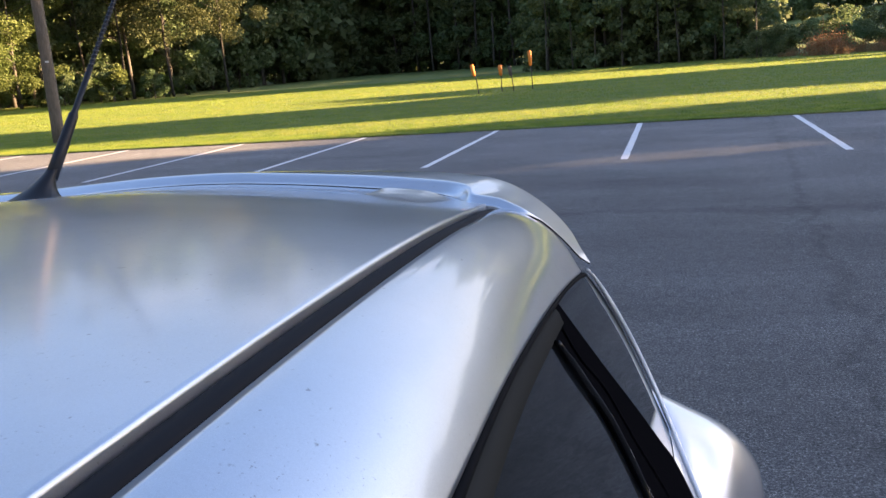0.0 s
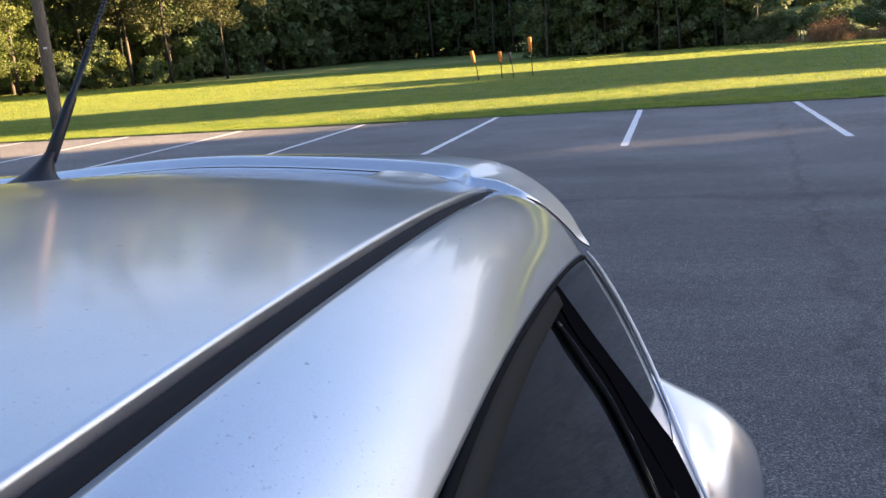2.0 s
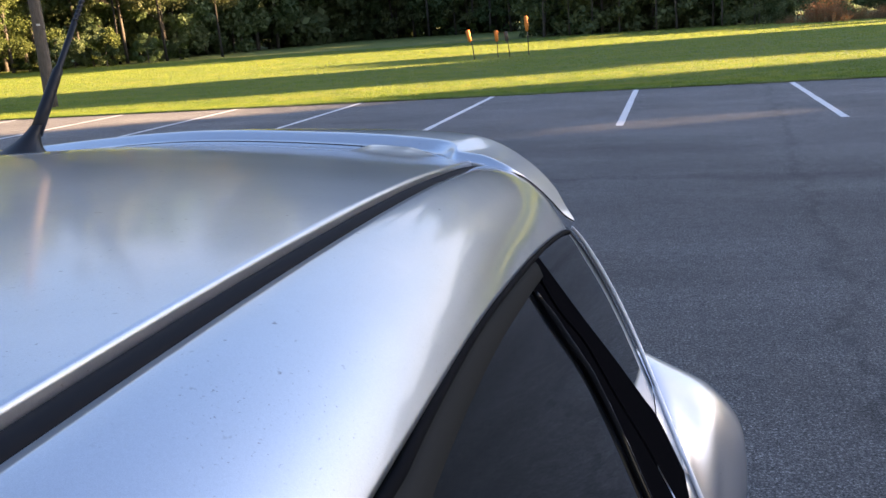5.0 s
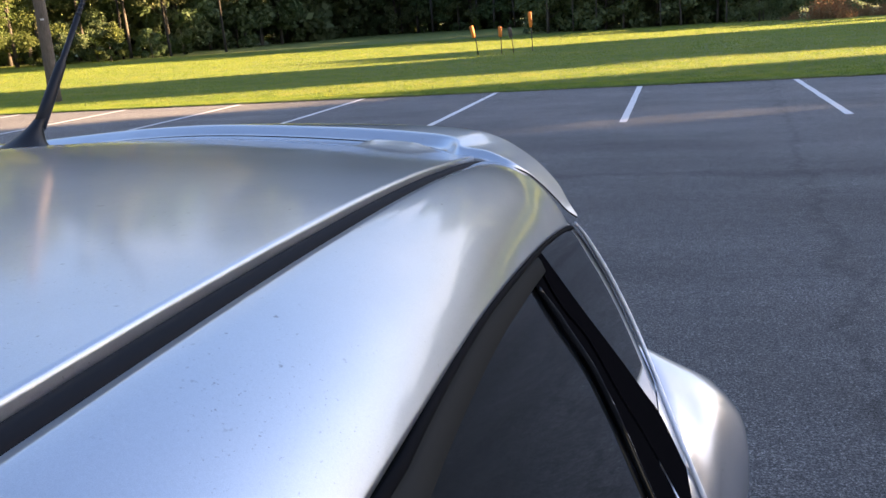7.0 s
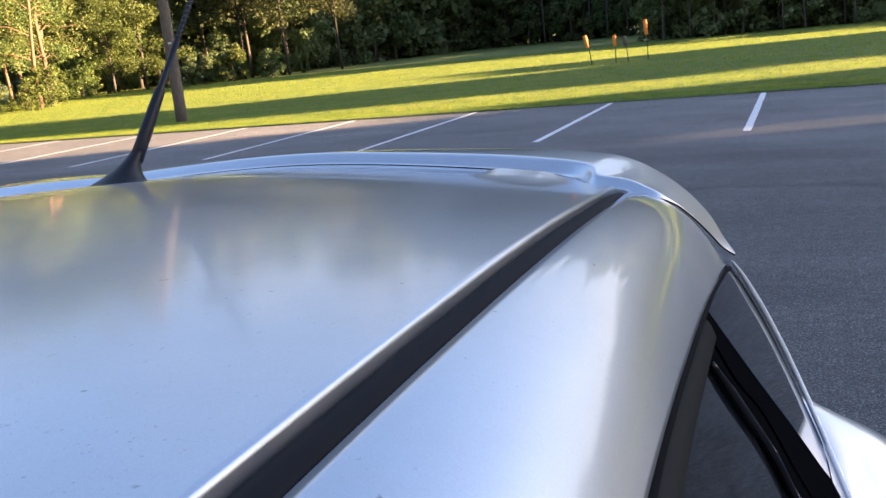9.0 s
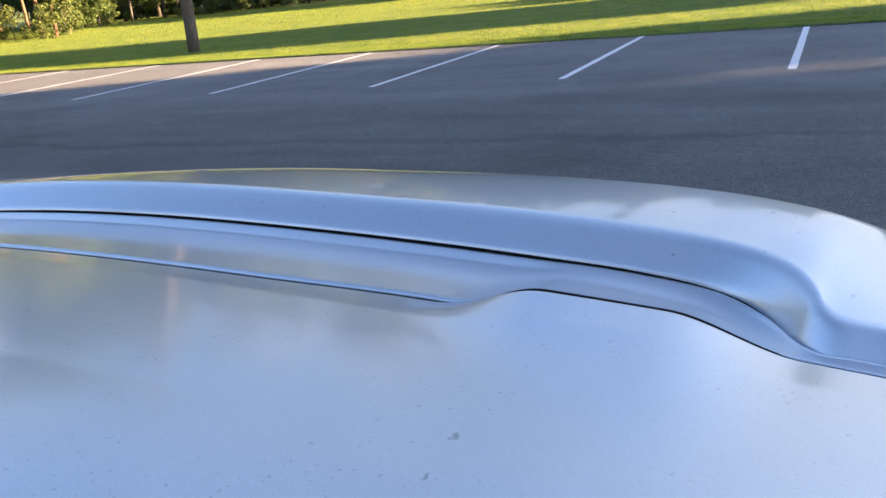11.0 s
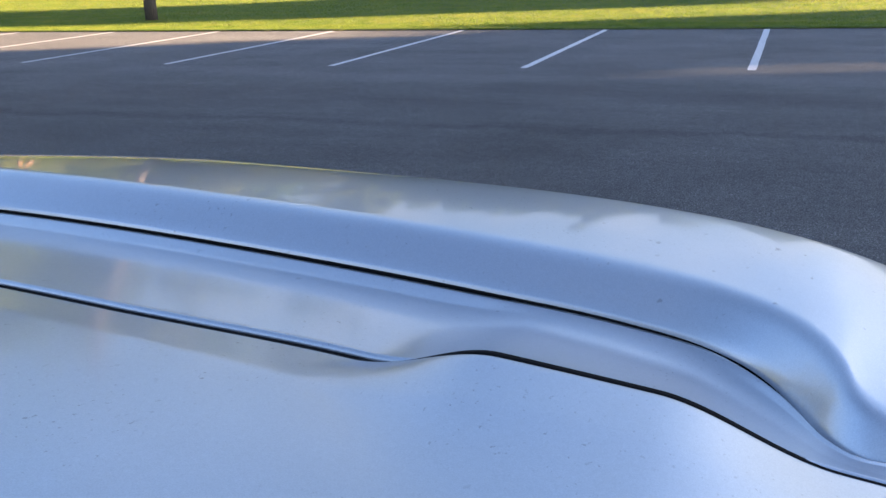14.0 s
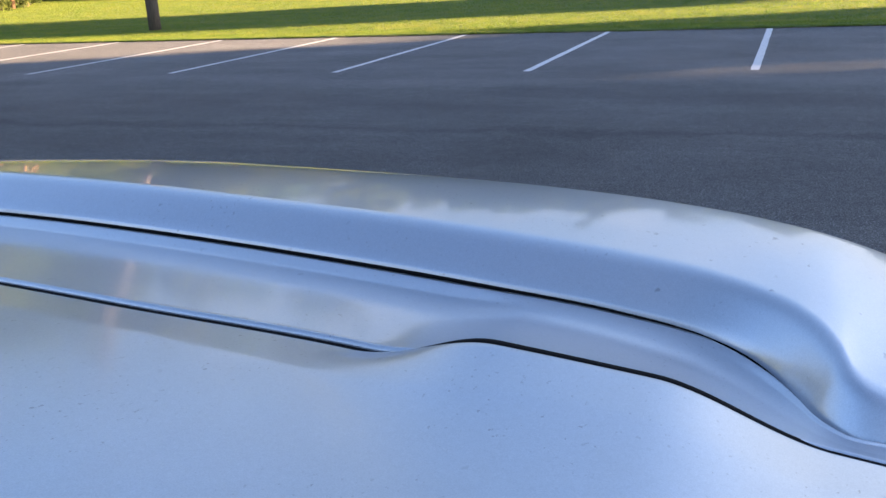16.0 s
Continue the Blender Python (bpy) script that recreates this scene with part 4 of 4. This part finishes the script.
def build_tail():
    n = 150
    F, near = front_curve(n)
    # hatch strip between the two joints
    us = np.unique(np.r_[np.linspace(-0.584, 0.25, 70), np.linspace(0.25, 0.584, 150)])
    y2 = np.interp(abs(us), F[:, 0], F[:, 1]) - 0.0010 - 0.0045 * step(0.478, 0.505, abs(us)) * (1 - step(0.522, 0.540, abs(us)))
    y1 = joint_y(us) + 0.0032 - 0.0016 * step(0.40, 0.43, us)
    rows = []
    edge = np.linspace(0, math.pi / 2, 6)
    fall = lambda w: sum(np.interp(w + d, [-0.2, 0, 0.5, 1, 1.2], [-0.2, 0, 0.52, 1, 1.2]) for d in np.linspace(-0.07, 0.07, 9)) / 9
    def z_of(u, y):
        g = joint_y(u)
        w = fall(np.clip((y - g) / (1.158 - g), 0, 1))
        low = gap_z(u) - 0.0035 + 0.003 * (1 - step(0.44, 0.515, abs(u)))
        return -0.004 * step(0.562, 0.582, abs(u)) + w * low + (1 - w) * (smooth_mid(g) - crown(g) * u**2 + 0.0005)

    # beside the lobe the strip is pushed up in front and bends in a fold before the spoiler
    push = dent(us, GAP_1)
    bend = push / 0.0128
    fold = np.interp(us, [0.30, 0.385, 0.40, 0.42, 0.45, 0.48, 0.505, 0.53], [0.28, 0.34, 0.52, 0.68, 0.66, 0.62, 0.48, 0.38])
    front = z_of(us, y1) + 0.42 * push
    for a in edge[:-1]:
        yy = y1 + 0.0019 * (1 - math.cos(a))
        rows.append(at(us, yy, front - 0.0019 * (1 - math.sin(a))))
    rows.insert(0, rows[0] - np.array([0, 0, 0.012]))
    for t in np.linspace(0, 1, 46):
        yy = y1 + 0.0019 + t * (y2 - y1 - 0.0019)
        lift = (0.0028 * step(0.84, 1.0, t) - 0.0006 * min(1, t / 0.85)) * np.clip((y2 - y1) / 0.085, 0, 1)
        plain = z_of(us, yy) + 0.42 * push * (1 - t) ** 2 + lift
        last = z_of(us, y2) + 0.0026 * np.clip((y2 - y1) / 0.085, 0, 1)
        run = sum(np.where(q < fold, 0.90 * q / fold, 0.90 + 0.10 * (q - fold) / (1 - fold)) for q in np.clip(t + np.linspace(-0.05, 0.05, 7), 0, 1)) / 7
        bent = front + (last - front) * run
        rows.append(at(us, yy, plain + (bent - plain) * bend))
    rows.append(rows[-1] + np.array([0, 0.001, -0.012]))
    v, f = sheet(rows)
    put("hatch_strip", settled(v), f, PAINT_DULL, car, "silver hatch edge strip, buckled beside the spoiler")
    # dark bottoms of the joints
    ug = np.unique(np.r_[np.linspace(-0.553, 0.25, 60), np.linspace(0.25, 0.553, 120)])
    yg = joint_y(ug)
    zg = smooth_mid(yg) - crown(yg) * ug**2 + dent(ug, yg)
    v, f = sheet([at(ug, yg + dy, zg + dz) for dy, dz in ((-0.0040, -0.006), (-0.0014, -0.0016), (0.0004, -0.0013), (0.0034, -0.0018), (0.0048, -0.006))])
    put("hatch_seal", settled(v), f, GAP, car, "black rubber seal in the hatch joint")
    full = np.concatenate([(F * [-1, 1, 1])[::-1][:-1], F])
    tb = full.copy()
    tb[:, 0] += XC
    tb[:, 2] -= 0.0018
    v, f = tube(tb, 0.0011 - 0.0001 * step(0.57, 0.62, abs(full[:, 0])), 8)
    put("spoiler_seal", settled(v), f, GAP, car, "black rubber seal under the spoiler")
    # spoiler: swept from front joint over the crest to the rear edge and back beneath
    R = spline(R_HALF, n)
    far = step(0.22, 0.42, R[:, 0]) * (1 - step(0.55, 0.66, R[:, 0]))
    R[:, 1] += 0.003 * far
    R[:, 2] += 0.001 * far + 0.0014 * (1 - step(0.52, 0.60, R[:, 0]))
    d = np.gradient(F[:, :2], axis=0)
    d /= np.linalg.norm(d, axis=1)[:, None]
    out = np.stack([-d[:, 1], d[:, 0]], -1)          # across the joint, towards the tail
    ker = np.hanning(17) / np.hanning(17).sum()
    pad = np.concatenate([np.repeat(out[:1], 8, 0), out, np.repeat(out[-1:], 8, 0)])
    out = np.stack([np.convolve(pad[:, k], ker, "valid") for k in (0, 1)], -1)
    s = np.linspace(0, 1, n)
    shrink = 1 - 0.22 * step(0.66, 0.74, s) - 0.74 * step(0.77, 0.88, s)
    rows = [F - np.array([0, 0, 0.012]) * (1 - 0.7 * step(0.78, 0.86, s))[:, None]]
    C = F
    # front face climbing to a crest, then the nearly flat top
    for a, h in ((0, 0), (0.0006, 0.0016), (0.0028, 0.0046), (0.0056, 0.0078), (0.0086, 0.0110), (0.0104, 0.0127), (0.0122, 0.0139), (0.0142, 0.0147), (0.0166, 0.0151)):
        C = F.copy()
        C[:, :2] += out * (a * shrink * (1 + 0.48 * near))[:, None]
        C[:, 2] += h * shrink * (1 - 0.20 * near) * (1 + 0.14 * step(0.25, 0.42, F[:, 0]))
        rows.append(C)
    for t in np.linspace(0, 1, 26)[1:]:
        p = C + (R - C) * t
        p[:, 2] += (0.0003 * math.sin(math.pi * t) + 0.0016 * (t - t**5) * (1 - 0.8 * step(0.30, 0.42, R[:, 0])) + 0.0042 * (t - t**3) * step(0.46, 0.54, R[:, 0])) * shrink
        rows.append(p)
    for a in np.linspace(0, math.pi / 2, 6)[1:]:
        p = R.copy()
        p[:, 1] += 0.004 * math.sin(a)
        p[:, 2] -= 0.004 * (1 - math.cos(a))
        rows.append(p)
    low = (1 - step(0.72, 0.97, s))[:, None]
    under = R - np.array([0, 0.006, 0.026]) * low - [0, 0.001, 0.002]
    rows.append(under)
    rows.append(under - np.array([0, 0.03, 0.004]) * low)
    rows = np.array(rows)
    left = rows * np.array([-1, 1, 1])
    allr = np.concatenate([left[:, ::-1][:, :-1], rows], axis=1)
    allr[..., 0] += XC
    v, f = sheet(allr)
    put("spoiler", settled(v), f, PAINT, car, "silver rear roof spoiler with a creased corner")


# flank: rail beside the moulding, door frame, glass and quarter
def top_edge(y):
    """Upper edge of the side windows: half width and height."""
    y = np.asarray(y, float)
    u = eased(y, [-0.95, -0.5, 0.0, 0.287, 0.384, 0.476, 0.59, 0.753, 0.95, 1.15, 1.3], [0.63, 0.69, 0.710, 0.7035, 0.698, 0.6935, 0.6885, 0.682, 0.677, 0.671, 0.655])
    z = eased(y, [-0.95, -0.5, 0.0, 0.287, 0.384, 0.476, 0.59, 0.753, 0.9, 1.02, 1.1, 1.152, 1.25], [1.29, 1.36, 1.385, 1.379, 1.3725, 1.365, 1.351, 1.330, 1.309, 1.288, 1.273, 1.263, 1.225])
    return u, z


def flank_u(y, z):
    """Half width of the glass surface."""
    y, z = np.asarray(y, float), np.asarray(z, float)
    taper = 0.090 * (np.maximum(y, 0.25) - 0.75)
    return 0.682 + 0.40 * (1.329 - z) - taper


def build_rail():
    ys = np.linspace(-0.95, 1.22, 120)
    ut, zt = top_edge(ys)
    ua = mold_u(ys) + MOLD_H + 0.001
    za = mold_z(ys) - 0.003 - 0.006 * step(1.06, 1.32, ys)
    rows = [at(ua - 0.001, ys, za - 0.012)]
    for t in np.linspace(0, 1, 30):
        b0, b1, b2, b3 = (1 - t) ** 3, 3 * t * (1 - t) ** 2, 3 * t * t * (1 - t), t**3
        w = ut - ua
        u = b0 * ua + b1 * (ua + 0.55 * w) + b2 * (ut - 0.17 * w) + b3 * ut
        z = b0 * za + b1 * (za - 0.012) + b2 * (zt + 0.28 * (za - zt) + 0.005) + b3 * zt
        z = z + 0.0035 * step(0.82, 1.14, ys) * math.sin(math.pi * min(1, 0.12 + t)) ** 0.7 if t < 0.88 else z
        rows.append(at(u, ys, z + (0.0016 * math.sin(min(1, t * 8) * math.pi / 2) - 0.0016)))
    rows.append(rows[-1] + np.array([-0.010, 0, -0.002]))
    v, f = sheet(rows)
    both_sides("roof_rail", v, f, PAINT, car, "silver side rail of the roof")


def flank_patch(corners, n=16, m=24, proud=0.0):
    """A patch on the glass surface between a front and a rear edge, each given as (y, z) from top to bottom."""
    a, b = spline([(*p, 0) for p in corners[0]], m)[:, :2], spline([(*p, 0) for p in corners[1]], m)[:, :2]
    rows = []
    for t in np.linspace(0, 1, n):
        p = a + (b - a) * t
        rows.append(at(flank_u(p[:, 0], p[:, 1]) + proud, p[:, 0], p[:, 1]))
    return sheet(rows)


def rim(points, width, material, name, label=""):
    v, f = tube(points, [width] * len(points), 8)
    both_sides(name, v, f, material, car, label)


def on_flank(yz, proud=0.0):
    yz = np.array(yz, float)
    return at(flank_u(yz[:, 0], yz[:, 1]) + proud, yz[:, 0], yz[:, 1])


def build_windows():
    # rear door frame: black band below the rail
    ys = np.linspace(-0.10, 0.760, 50)
    ut, zt = top_edge(ys)
    rows = []
    for k, (dz, proud) in enumerate(((-0.0045, -0.012), (-0.0052, -0.004), (-0.0065, 0.0), (-0.010, 0.001), (-0.0200, 0.001), (-0.0220, -0.001), (-0.0230, -0.010))):
        rows.append(at(flank_u(ys, zt + dz) + proud + 0.001, ys, zt + dz))
    v, f = sheet(rows)
    both_sides("door_frame", v, f, FRAME_BLACK, car, "satin black upper frame of the rear door")
    # door glass
    ys = np.linspace(-0.10, 0.745, 40)
    zt = top_edge(ys)[1] - 0.0205
    rows = []
    for t in np.linspace(0, 1, 14):
        z = zt + (0.95 - zt) * t
        y = ys + 0.11 * t * (ys + 0.10) / 0.845
        rows.append(at(flank_u(y, z) - 0.005, y, z))
    v, f = sheet(rows)
    both_sides("door_glass", v, f, GLASS_DARK, car, "dark tinted rear door glass")
    # trailing frame of the door: satin web, black bar and the glass channel
    web = [(0.690, 1.322), (0.748, 1.258), (0.797, 1.190), (0.808, 1.140), (0.80, 1.06), (0.79, 0.95), (0.785, 0.88)]
    bar_a = [(0.742, 1.328), (0.764, 1.283), (0.848, 1.205), (0.886, 1.134), (0.940, 1.055), (0.985, 0.96), (1.01, 0.88)]
    bar_b = [(0.794, 1.318), (0.902, 1.220), (1.020, 1.119), (1.125, 1.022), (1.180, 0.972), (1.200, 0.92), (1.208, 0.87)]
    v, f = flank_patch([web, bar_a], proud=-0.002)
    both_sides("door_web", v, f, BAR_BLACK, car, "black trailing web of the rear door")
    v, f = flank_patch([bar_a, bar_b], proud=0.0)
    both_sides("door_pillar", v, f, BAR_BLACK, car, "deep black bar behind the rear door")
    ch = on_flank(spline([(0.706, 1.308, 0), (0.748, 1.256, 0), (0.797, 1.190, 0), (0.808, 1.138, 0), (0.802, 1.06, 0), (0.79, 0.95, 0)], 40)[:, :2], -0.002)
    v, f = tube(ch, 0.0042 * (0.55 + 0.45 * step(0, 0.12, np.linspace(0, 1, 40))), 12)
    both_sides("glass_channel", v, f, CHANNEL, car, "glossy black glass channel")
    # quarter glass
    v, f = flank_patch([[(0.796, 1.317), (0.904, 1.219), (1.022, 1.118), (1.184, 0.970)], [(1.158, 1.259), (1.212, 1.228), (1.305, 1.134), (1.326, 0.960)]], proud=-0.003)
    both_sides("quarter_glass", v, f, GLASS_DARK, car, "dark quarter window glass")
    # painted panel below the quarter glass
    v, f = flank_patch([[(1.187, 0.967), (1.205, 0.92), (1.213, 0.86)], [(1.325, 0.957), (1.302, 0.91), (1.278, 0.86)]], proud=-0.002)
    both_sides("quarter_panel", v, f, PAINT, car, "silver panel below the quarter window")
    # black sheets added behind the glass in place of the unlit cabin
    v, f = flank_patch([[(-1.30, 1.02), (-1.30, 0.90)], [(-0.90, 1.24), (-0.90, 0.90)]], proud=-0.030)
    both_sides("cabin_lining", v, f, GAP, car, "black sheet standing in for the unlit cabin front")
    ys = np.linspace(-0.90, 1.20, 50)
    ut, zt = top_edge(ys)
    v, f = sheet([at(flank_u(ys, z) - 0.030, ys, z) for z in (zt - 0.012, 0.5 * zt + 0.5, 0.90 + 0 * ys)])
    both_sides("cabin_trim", v, f, GAP, car, "black sheet standing in for the unlit cabin side")
    # seal along the upper edge of door and quarter glass
    ys = np.linspace(-0.10, 1.125, 70)
    ut, zt = top_edge(ys)
    rim(at(flank_u(ys, zt - 0.0034) - 0.0010, ys, zt - 0.0034), 0.0030, GAP, "window_seal", "black window seal")
    # bright pillar edge behind the quarter glass
    edge = on_flank(spline([(1.164, 1.261, 0), (1.212, 1.234, 0), (1.262, 1.190, 0), (1.311, 1.136, 0), (1.342, 1.070, 0), (1.346, 1.02, 0), (1.326, 0.959, 0), (1.285, 0.881, 0), (1.272, 0.84, 0)], 40)[:, :2], -0.002)
    prof = [(-0.004, -0.002), (-0.004, 0.003), (-0.008, 0.010), (-0.018, 0.022), (-0.045, 0.045), (-0.12, 0.075)]
    rows = [edge + np.array([du, dy, 0.0]) for du, dy in prof]
    v, f = sheet(rows)
    both_sides("rear_pillar", v, f, GLASS_DARK, car, "glossy dark pillar edge beside the rear window")


def build_bead():
    """Narrow bowed drip moulding along the rear pillar, the sky's gleam painted as pale colour."""
    line = on_flank(spline([(1.164, 1.261, 0), (1.212, 1.234, 0), (1.262, 1.190, 0), (1.311, 1.136, 0), (1.342, 1.070, 0), (1.346, 1.02, 0), (1.326, 0.959, 0), (1.285, 0.881, 0), (1.272, 0.84, 0), (1.262, 0.79, 0)], 60)[:, :2], 0.002)
    s = np.linspace(0, 1, 60)
    v, f = tube(line, 0.0040 * (0.45 + 0.55 * step(0, 0.25, s)), 12)
    both_sides("pillar_bead", v, f, BEAD_SKYLIT, car, "silver drip moulding along the rear pillar")


def soft(y, ys, vs):
    return sum(np.interp(y + d, ys, vs) for d in np.linspace(-0.045, 0.045, 13)) / 13


def body_section(y):
    """Half section of the lower body at y, from the belt to the sill: half width and height."""
    wide = soft(y, [-2.45, -2.3, -2.0, -1.4, -0.5, 0.6, 1.05, 1.25, 1.39, 1.48, 1.62, 1.72, 1.78], [0.45, 0.66, 0.78, 0.84, 0.855, 0.862, 0.865, 0.876, 0.910, 0.930, 0.905, 0.82, 0.62])
    belt = soft(y, [-2.45, -2.3, -2.0, -1.45, -0.9, 0.0, 0.7, 0.95, 1.1, 1.2, 1.27, 1.32, 1.36, 1.40, 1.48, 1.6, 1.72, 1.78], [0.62, 0.74, 0.84, 0.93, 0.955, 0.965, 0.94, 0.85, 0.81, 0.80, 0.830, 0.885, 0.966, 1.002, 0.982, 0.948, 0.90, 0.80])
    inner = np.where(np.asarray(y) > -0.9, flank_u(np.minimum(y, 1.38), belt) - 0.004 - 0.25 * step(1.3, 1.78, y), wide - 0.10)
    inner = np.minimum(inner, wide - 0.06)
    return wide, belt, inner


def build_body():
    ys = np.unique(np.r_[np.linspace(-2.45, 1.78, 110), np.linspace(1.0, 1.78, 40), np.linspace(1.28, 1.42, 36)])
    rows = []
    for y in ys:
        w, b, i = (float(q) for q in body_section(y))
        pts = [(i - 0.06, b + 0.004), (i, b), (i + 0.45 * (w - i), b - 0.042), (i + 0.80 * (w - i), b - 0.090), (w - 0.010, b - 0.140), (w + 0.010, b - 0.25), (w, 0.62), (w - 0.012, 0.50), (w - 0.02, 0.34), (w - 0.06, 0.24), (w - 0.16, 0.22)]
        lim = [(u, max(z, 0.22)) for u, z in pts]
        c = spline([(u, z, 0) for u, z in lim], 44)
        rows.append([(u + XC, y, z) for u, z, _ in c])
    v, f = sheet(rows, flip=True)
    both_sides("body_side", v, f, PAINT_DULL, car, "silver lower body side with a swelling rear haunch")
    # closing skins: bonnet, windscreen, hatch, tail, belly
    def skin(name, pts, material, label, half=14, crown=0.02):
        rows = []
        for y, z, w in pts:
            t = np.linspace(-1, 1, 2 * half + 1)
            rows.append(at(w * t, y, z - crown * t * t))
        v, f = sheet(rows)
        put(name, v, f, material, car, label)
    line = lambda pts, n: [tuple(p) for p in spline(pts, n)]
    skin("bonnet", line([(-2.45, 0.62, 0.40), (-2.3, 0.755, 0.60), (-2.0, 0.85, 0.69), (-1.75, 0.905, 0.735), (-1.45, 0.95, 0.755)], 24), PAINT, "silver bonnet")
    skin("windscreen", line([(-1.46, 0.95, 0.755), (-1.2, 1.17, 0.68), (-0.95, 1.425, 0.57)], 14), GLASS_DARK, "dark windscreen glass", crown=0.025)
    skin("rear_window", line([(1.255, 1.36, 0.53), (1.36, 1.20, 0.56), (1.47, 1.02, 0.60)], 14), GLASS_DARK, "dark rear window glass", crown=0.02)
    skin("hatch", line([(1.47, 1.02, 0.62), (1.60, 0.955, 0.62), (1.70, 0.88, 0.62), (1.75, 0.70, 0.62), (1.74, 0.55, 0.62)], 20), PAINT, "silver hatch below the rear window", crown=0.015)
    skin("rear_bumper", line([(1.70, 0.56, 0.66), (1.80, 0.52, 0.64), (1.81, 0.36, 0.64), (1.74, 0.24, 0.62)], 14), PAINT, "silver rear bumper", crown=0.01)
    skin("front_bumper", line([(-2.46, 0.64, 0.42), (-2.52, 0.50, 0.45), (-2.50, 0.30, 0.45), (-2.42, 0.22, 0.45)], 14), PAINT, "silver front bumper", crown=0.01)
    skin("underbody", [(-2.42, 0.22, 0.72), (1.74, 0.22, 0.72)], RUBBER, "dark underbody", crown=0.0)
    # front side glass and the dark cabin floor under the windows
    v, f = flank_patch([[(-0.93, 1.27), (-1.15, 1.12), (-1.36, 0.965)], [(-0.12, 1.362), (-0.15, 1.15), (-0.15, 0.965)]], proud=-0.011)
    both_sides("front_glass", v, f, GLASS_DARK, car, "dark front door glass")
    v, f = flank_patch([[(-0.14, 1.378), (-0.17, 1.15), (-0.17, 0.96)], [(-0.05, 1.380), (-0.08, 1.15), (-0.08, 0.96)]], proud=-0.002)
    both_sides("centre_pillar", v, f, FRAME_BLACK, car, "black centre pillar")
    # lamps
    for sgn in (-1, 1):
        bm = bmesh.new()
        bmesh.ops.create_cube(bm, size=1.0, matrix=Matrix.LocRotScale((XC + sgn * 0.66, 1.665, 0.80), Euler((0.15, 0, -sgn * 0.45)), (0.15, 0.09, 0.20)))
        bmesh.ops.bevel(bm, geom=bm.edges[:], offset=0.03, segments=3, affect="EDGES")
        part("tail_lamp", bm, LAMP_RED, car, "red tail lamp")
    # wheels
    for y in (-1.68, 1.02):
        for sgn in (-1, 1):
            wx = XC + sgn * 0.775
            tyre_prof = [(-0.09, 0.20), (-0.10, 0.25), (-0.095, 0.295), (-0.07, 0.308), (0.07, 0.308), (0.095, 0.295), (0.10, 0.25), (0.09, 0.20)]
            def lathe(prof, n=40):
                rows = []
                for a in np.linspace(0, 2 * math.pi, n + 1):
                    rows.append([(wx + sgn * x, y + r * math.cos(a), 0.308 + r * math.sin(a)) for x, r in prof])
                return sheet(rows, flip=sgn < 0)
            v, f = lathe(tyre_prof)
            wheel = put("wheel", v, f, TYRE, car, "black tyre")
            v, f = lathe([(0.085, 0.202), (0.095, 0.19), (0.06, 0.17), (0.075, 0.06), (0.085, 0.03), (0.085, 0.001)])
            put("rim", v, f, CHROME, wheel, "alloy wheel rim")


def build_antenna():
    base_y, u0 = 0.938, -0.023
    zb = float(roof_z(u0, base_y))
    # foot: a low teardrop that rises into a neck raked towards the tail
    rows = []
    for t in np.linspace(0, 1, 22):
        h = 0.036 * t**1.2
        ry = 0.038 * (1 - t) ** 1.6 + 0.0085
        rx = 0.025 * (1 - t) ** 1.8 + 0.0085
        a = np.linspace(0, 2 * math.pi, 33)
        rows.append(np.stack([XC + u0 + 0.011 * t + rx * np.cos(a), base_y + 0.040 * t + ry * np.sin(a), zb - 0.002 + h + 0 * a], -1))
    v, f = sheet(rows, flip=True)
    foot = put("antenna_foot", v, f, PLASTIC, car, "black plastic antenna foot")
    way = np.array([0.085, 0.575, 0.818])
    way /= np.linalg.norm(way)
    p0 = np.array([XC + u0 + 0.011, base_y + 0.040, zb + 0.030])
    neck = [p0 - way * 0.01, p0 + way * 0.03, p0 + way * 0.07, p0 + way * 0.088, p0 + way * 0.094, p0 + way * 0.165]
    v, f = tube(neck, [0.0085, 0.0082, 0.0072, 0.0066, 0.0042, 0.0040], 14)
    put("antenna_neck", v, f, PLASTIC, foot, "black antenna neck")
    L = 0.26
    mast = np.array([p0 + way * (0.16 + L * t) for t in np.linspace(0, 1, 30)])
    v, f = tube(mast, 0.0030, 8)
    m = put("antenna_mast", v, f, PLASTIC, car, "black mast with a wire coil")
    ts = np.linspace(0, 1, 900)
    turns = 34
    side = np.cross(way, [1, 0, 0])
    side /= np.linalg.norm(side)
    up = np.cross(way, side)
    helix = np.array([p0 + way * (0.165 + (L - 0.01) * t) + 0.0034 * (math.cos(2 * math.pi * turns * t) * side + math.sin(2 * math.pi * turns * t) * up) for t in ts])
    v, f = tube(helix, 0.0008, 4)
    put("coil", v, f, COIL, m)


build_roof()
build_tail()
build_rail()
build_windows()
build_bead()
build_body()
build_antenna()
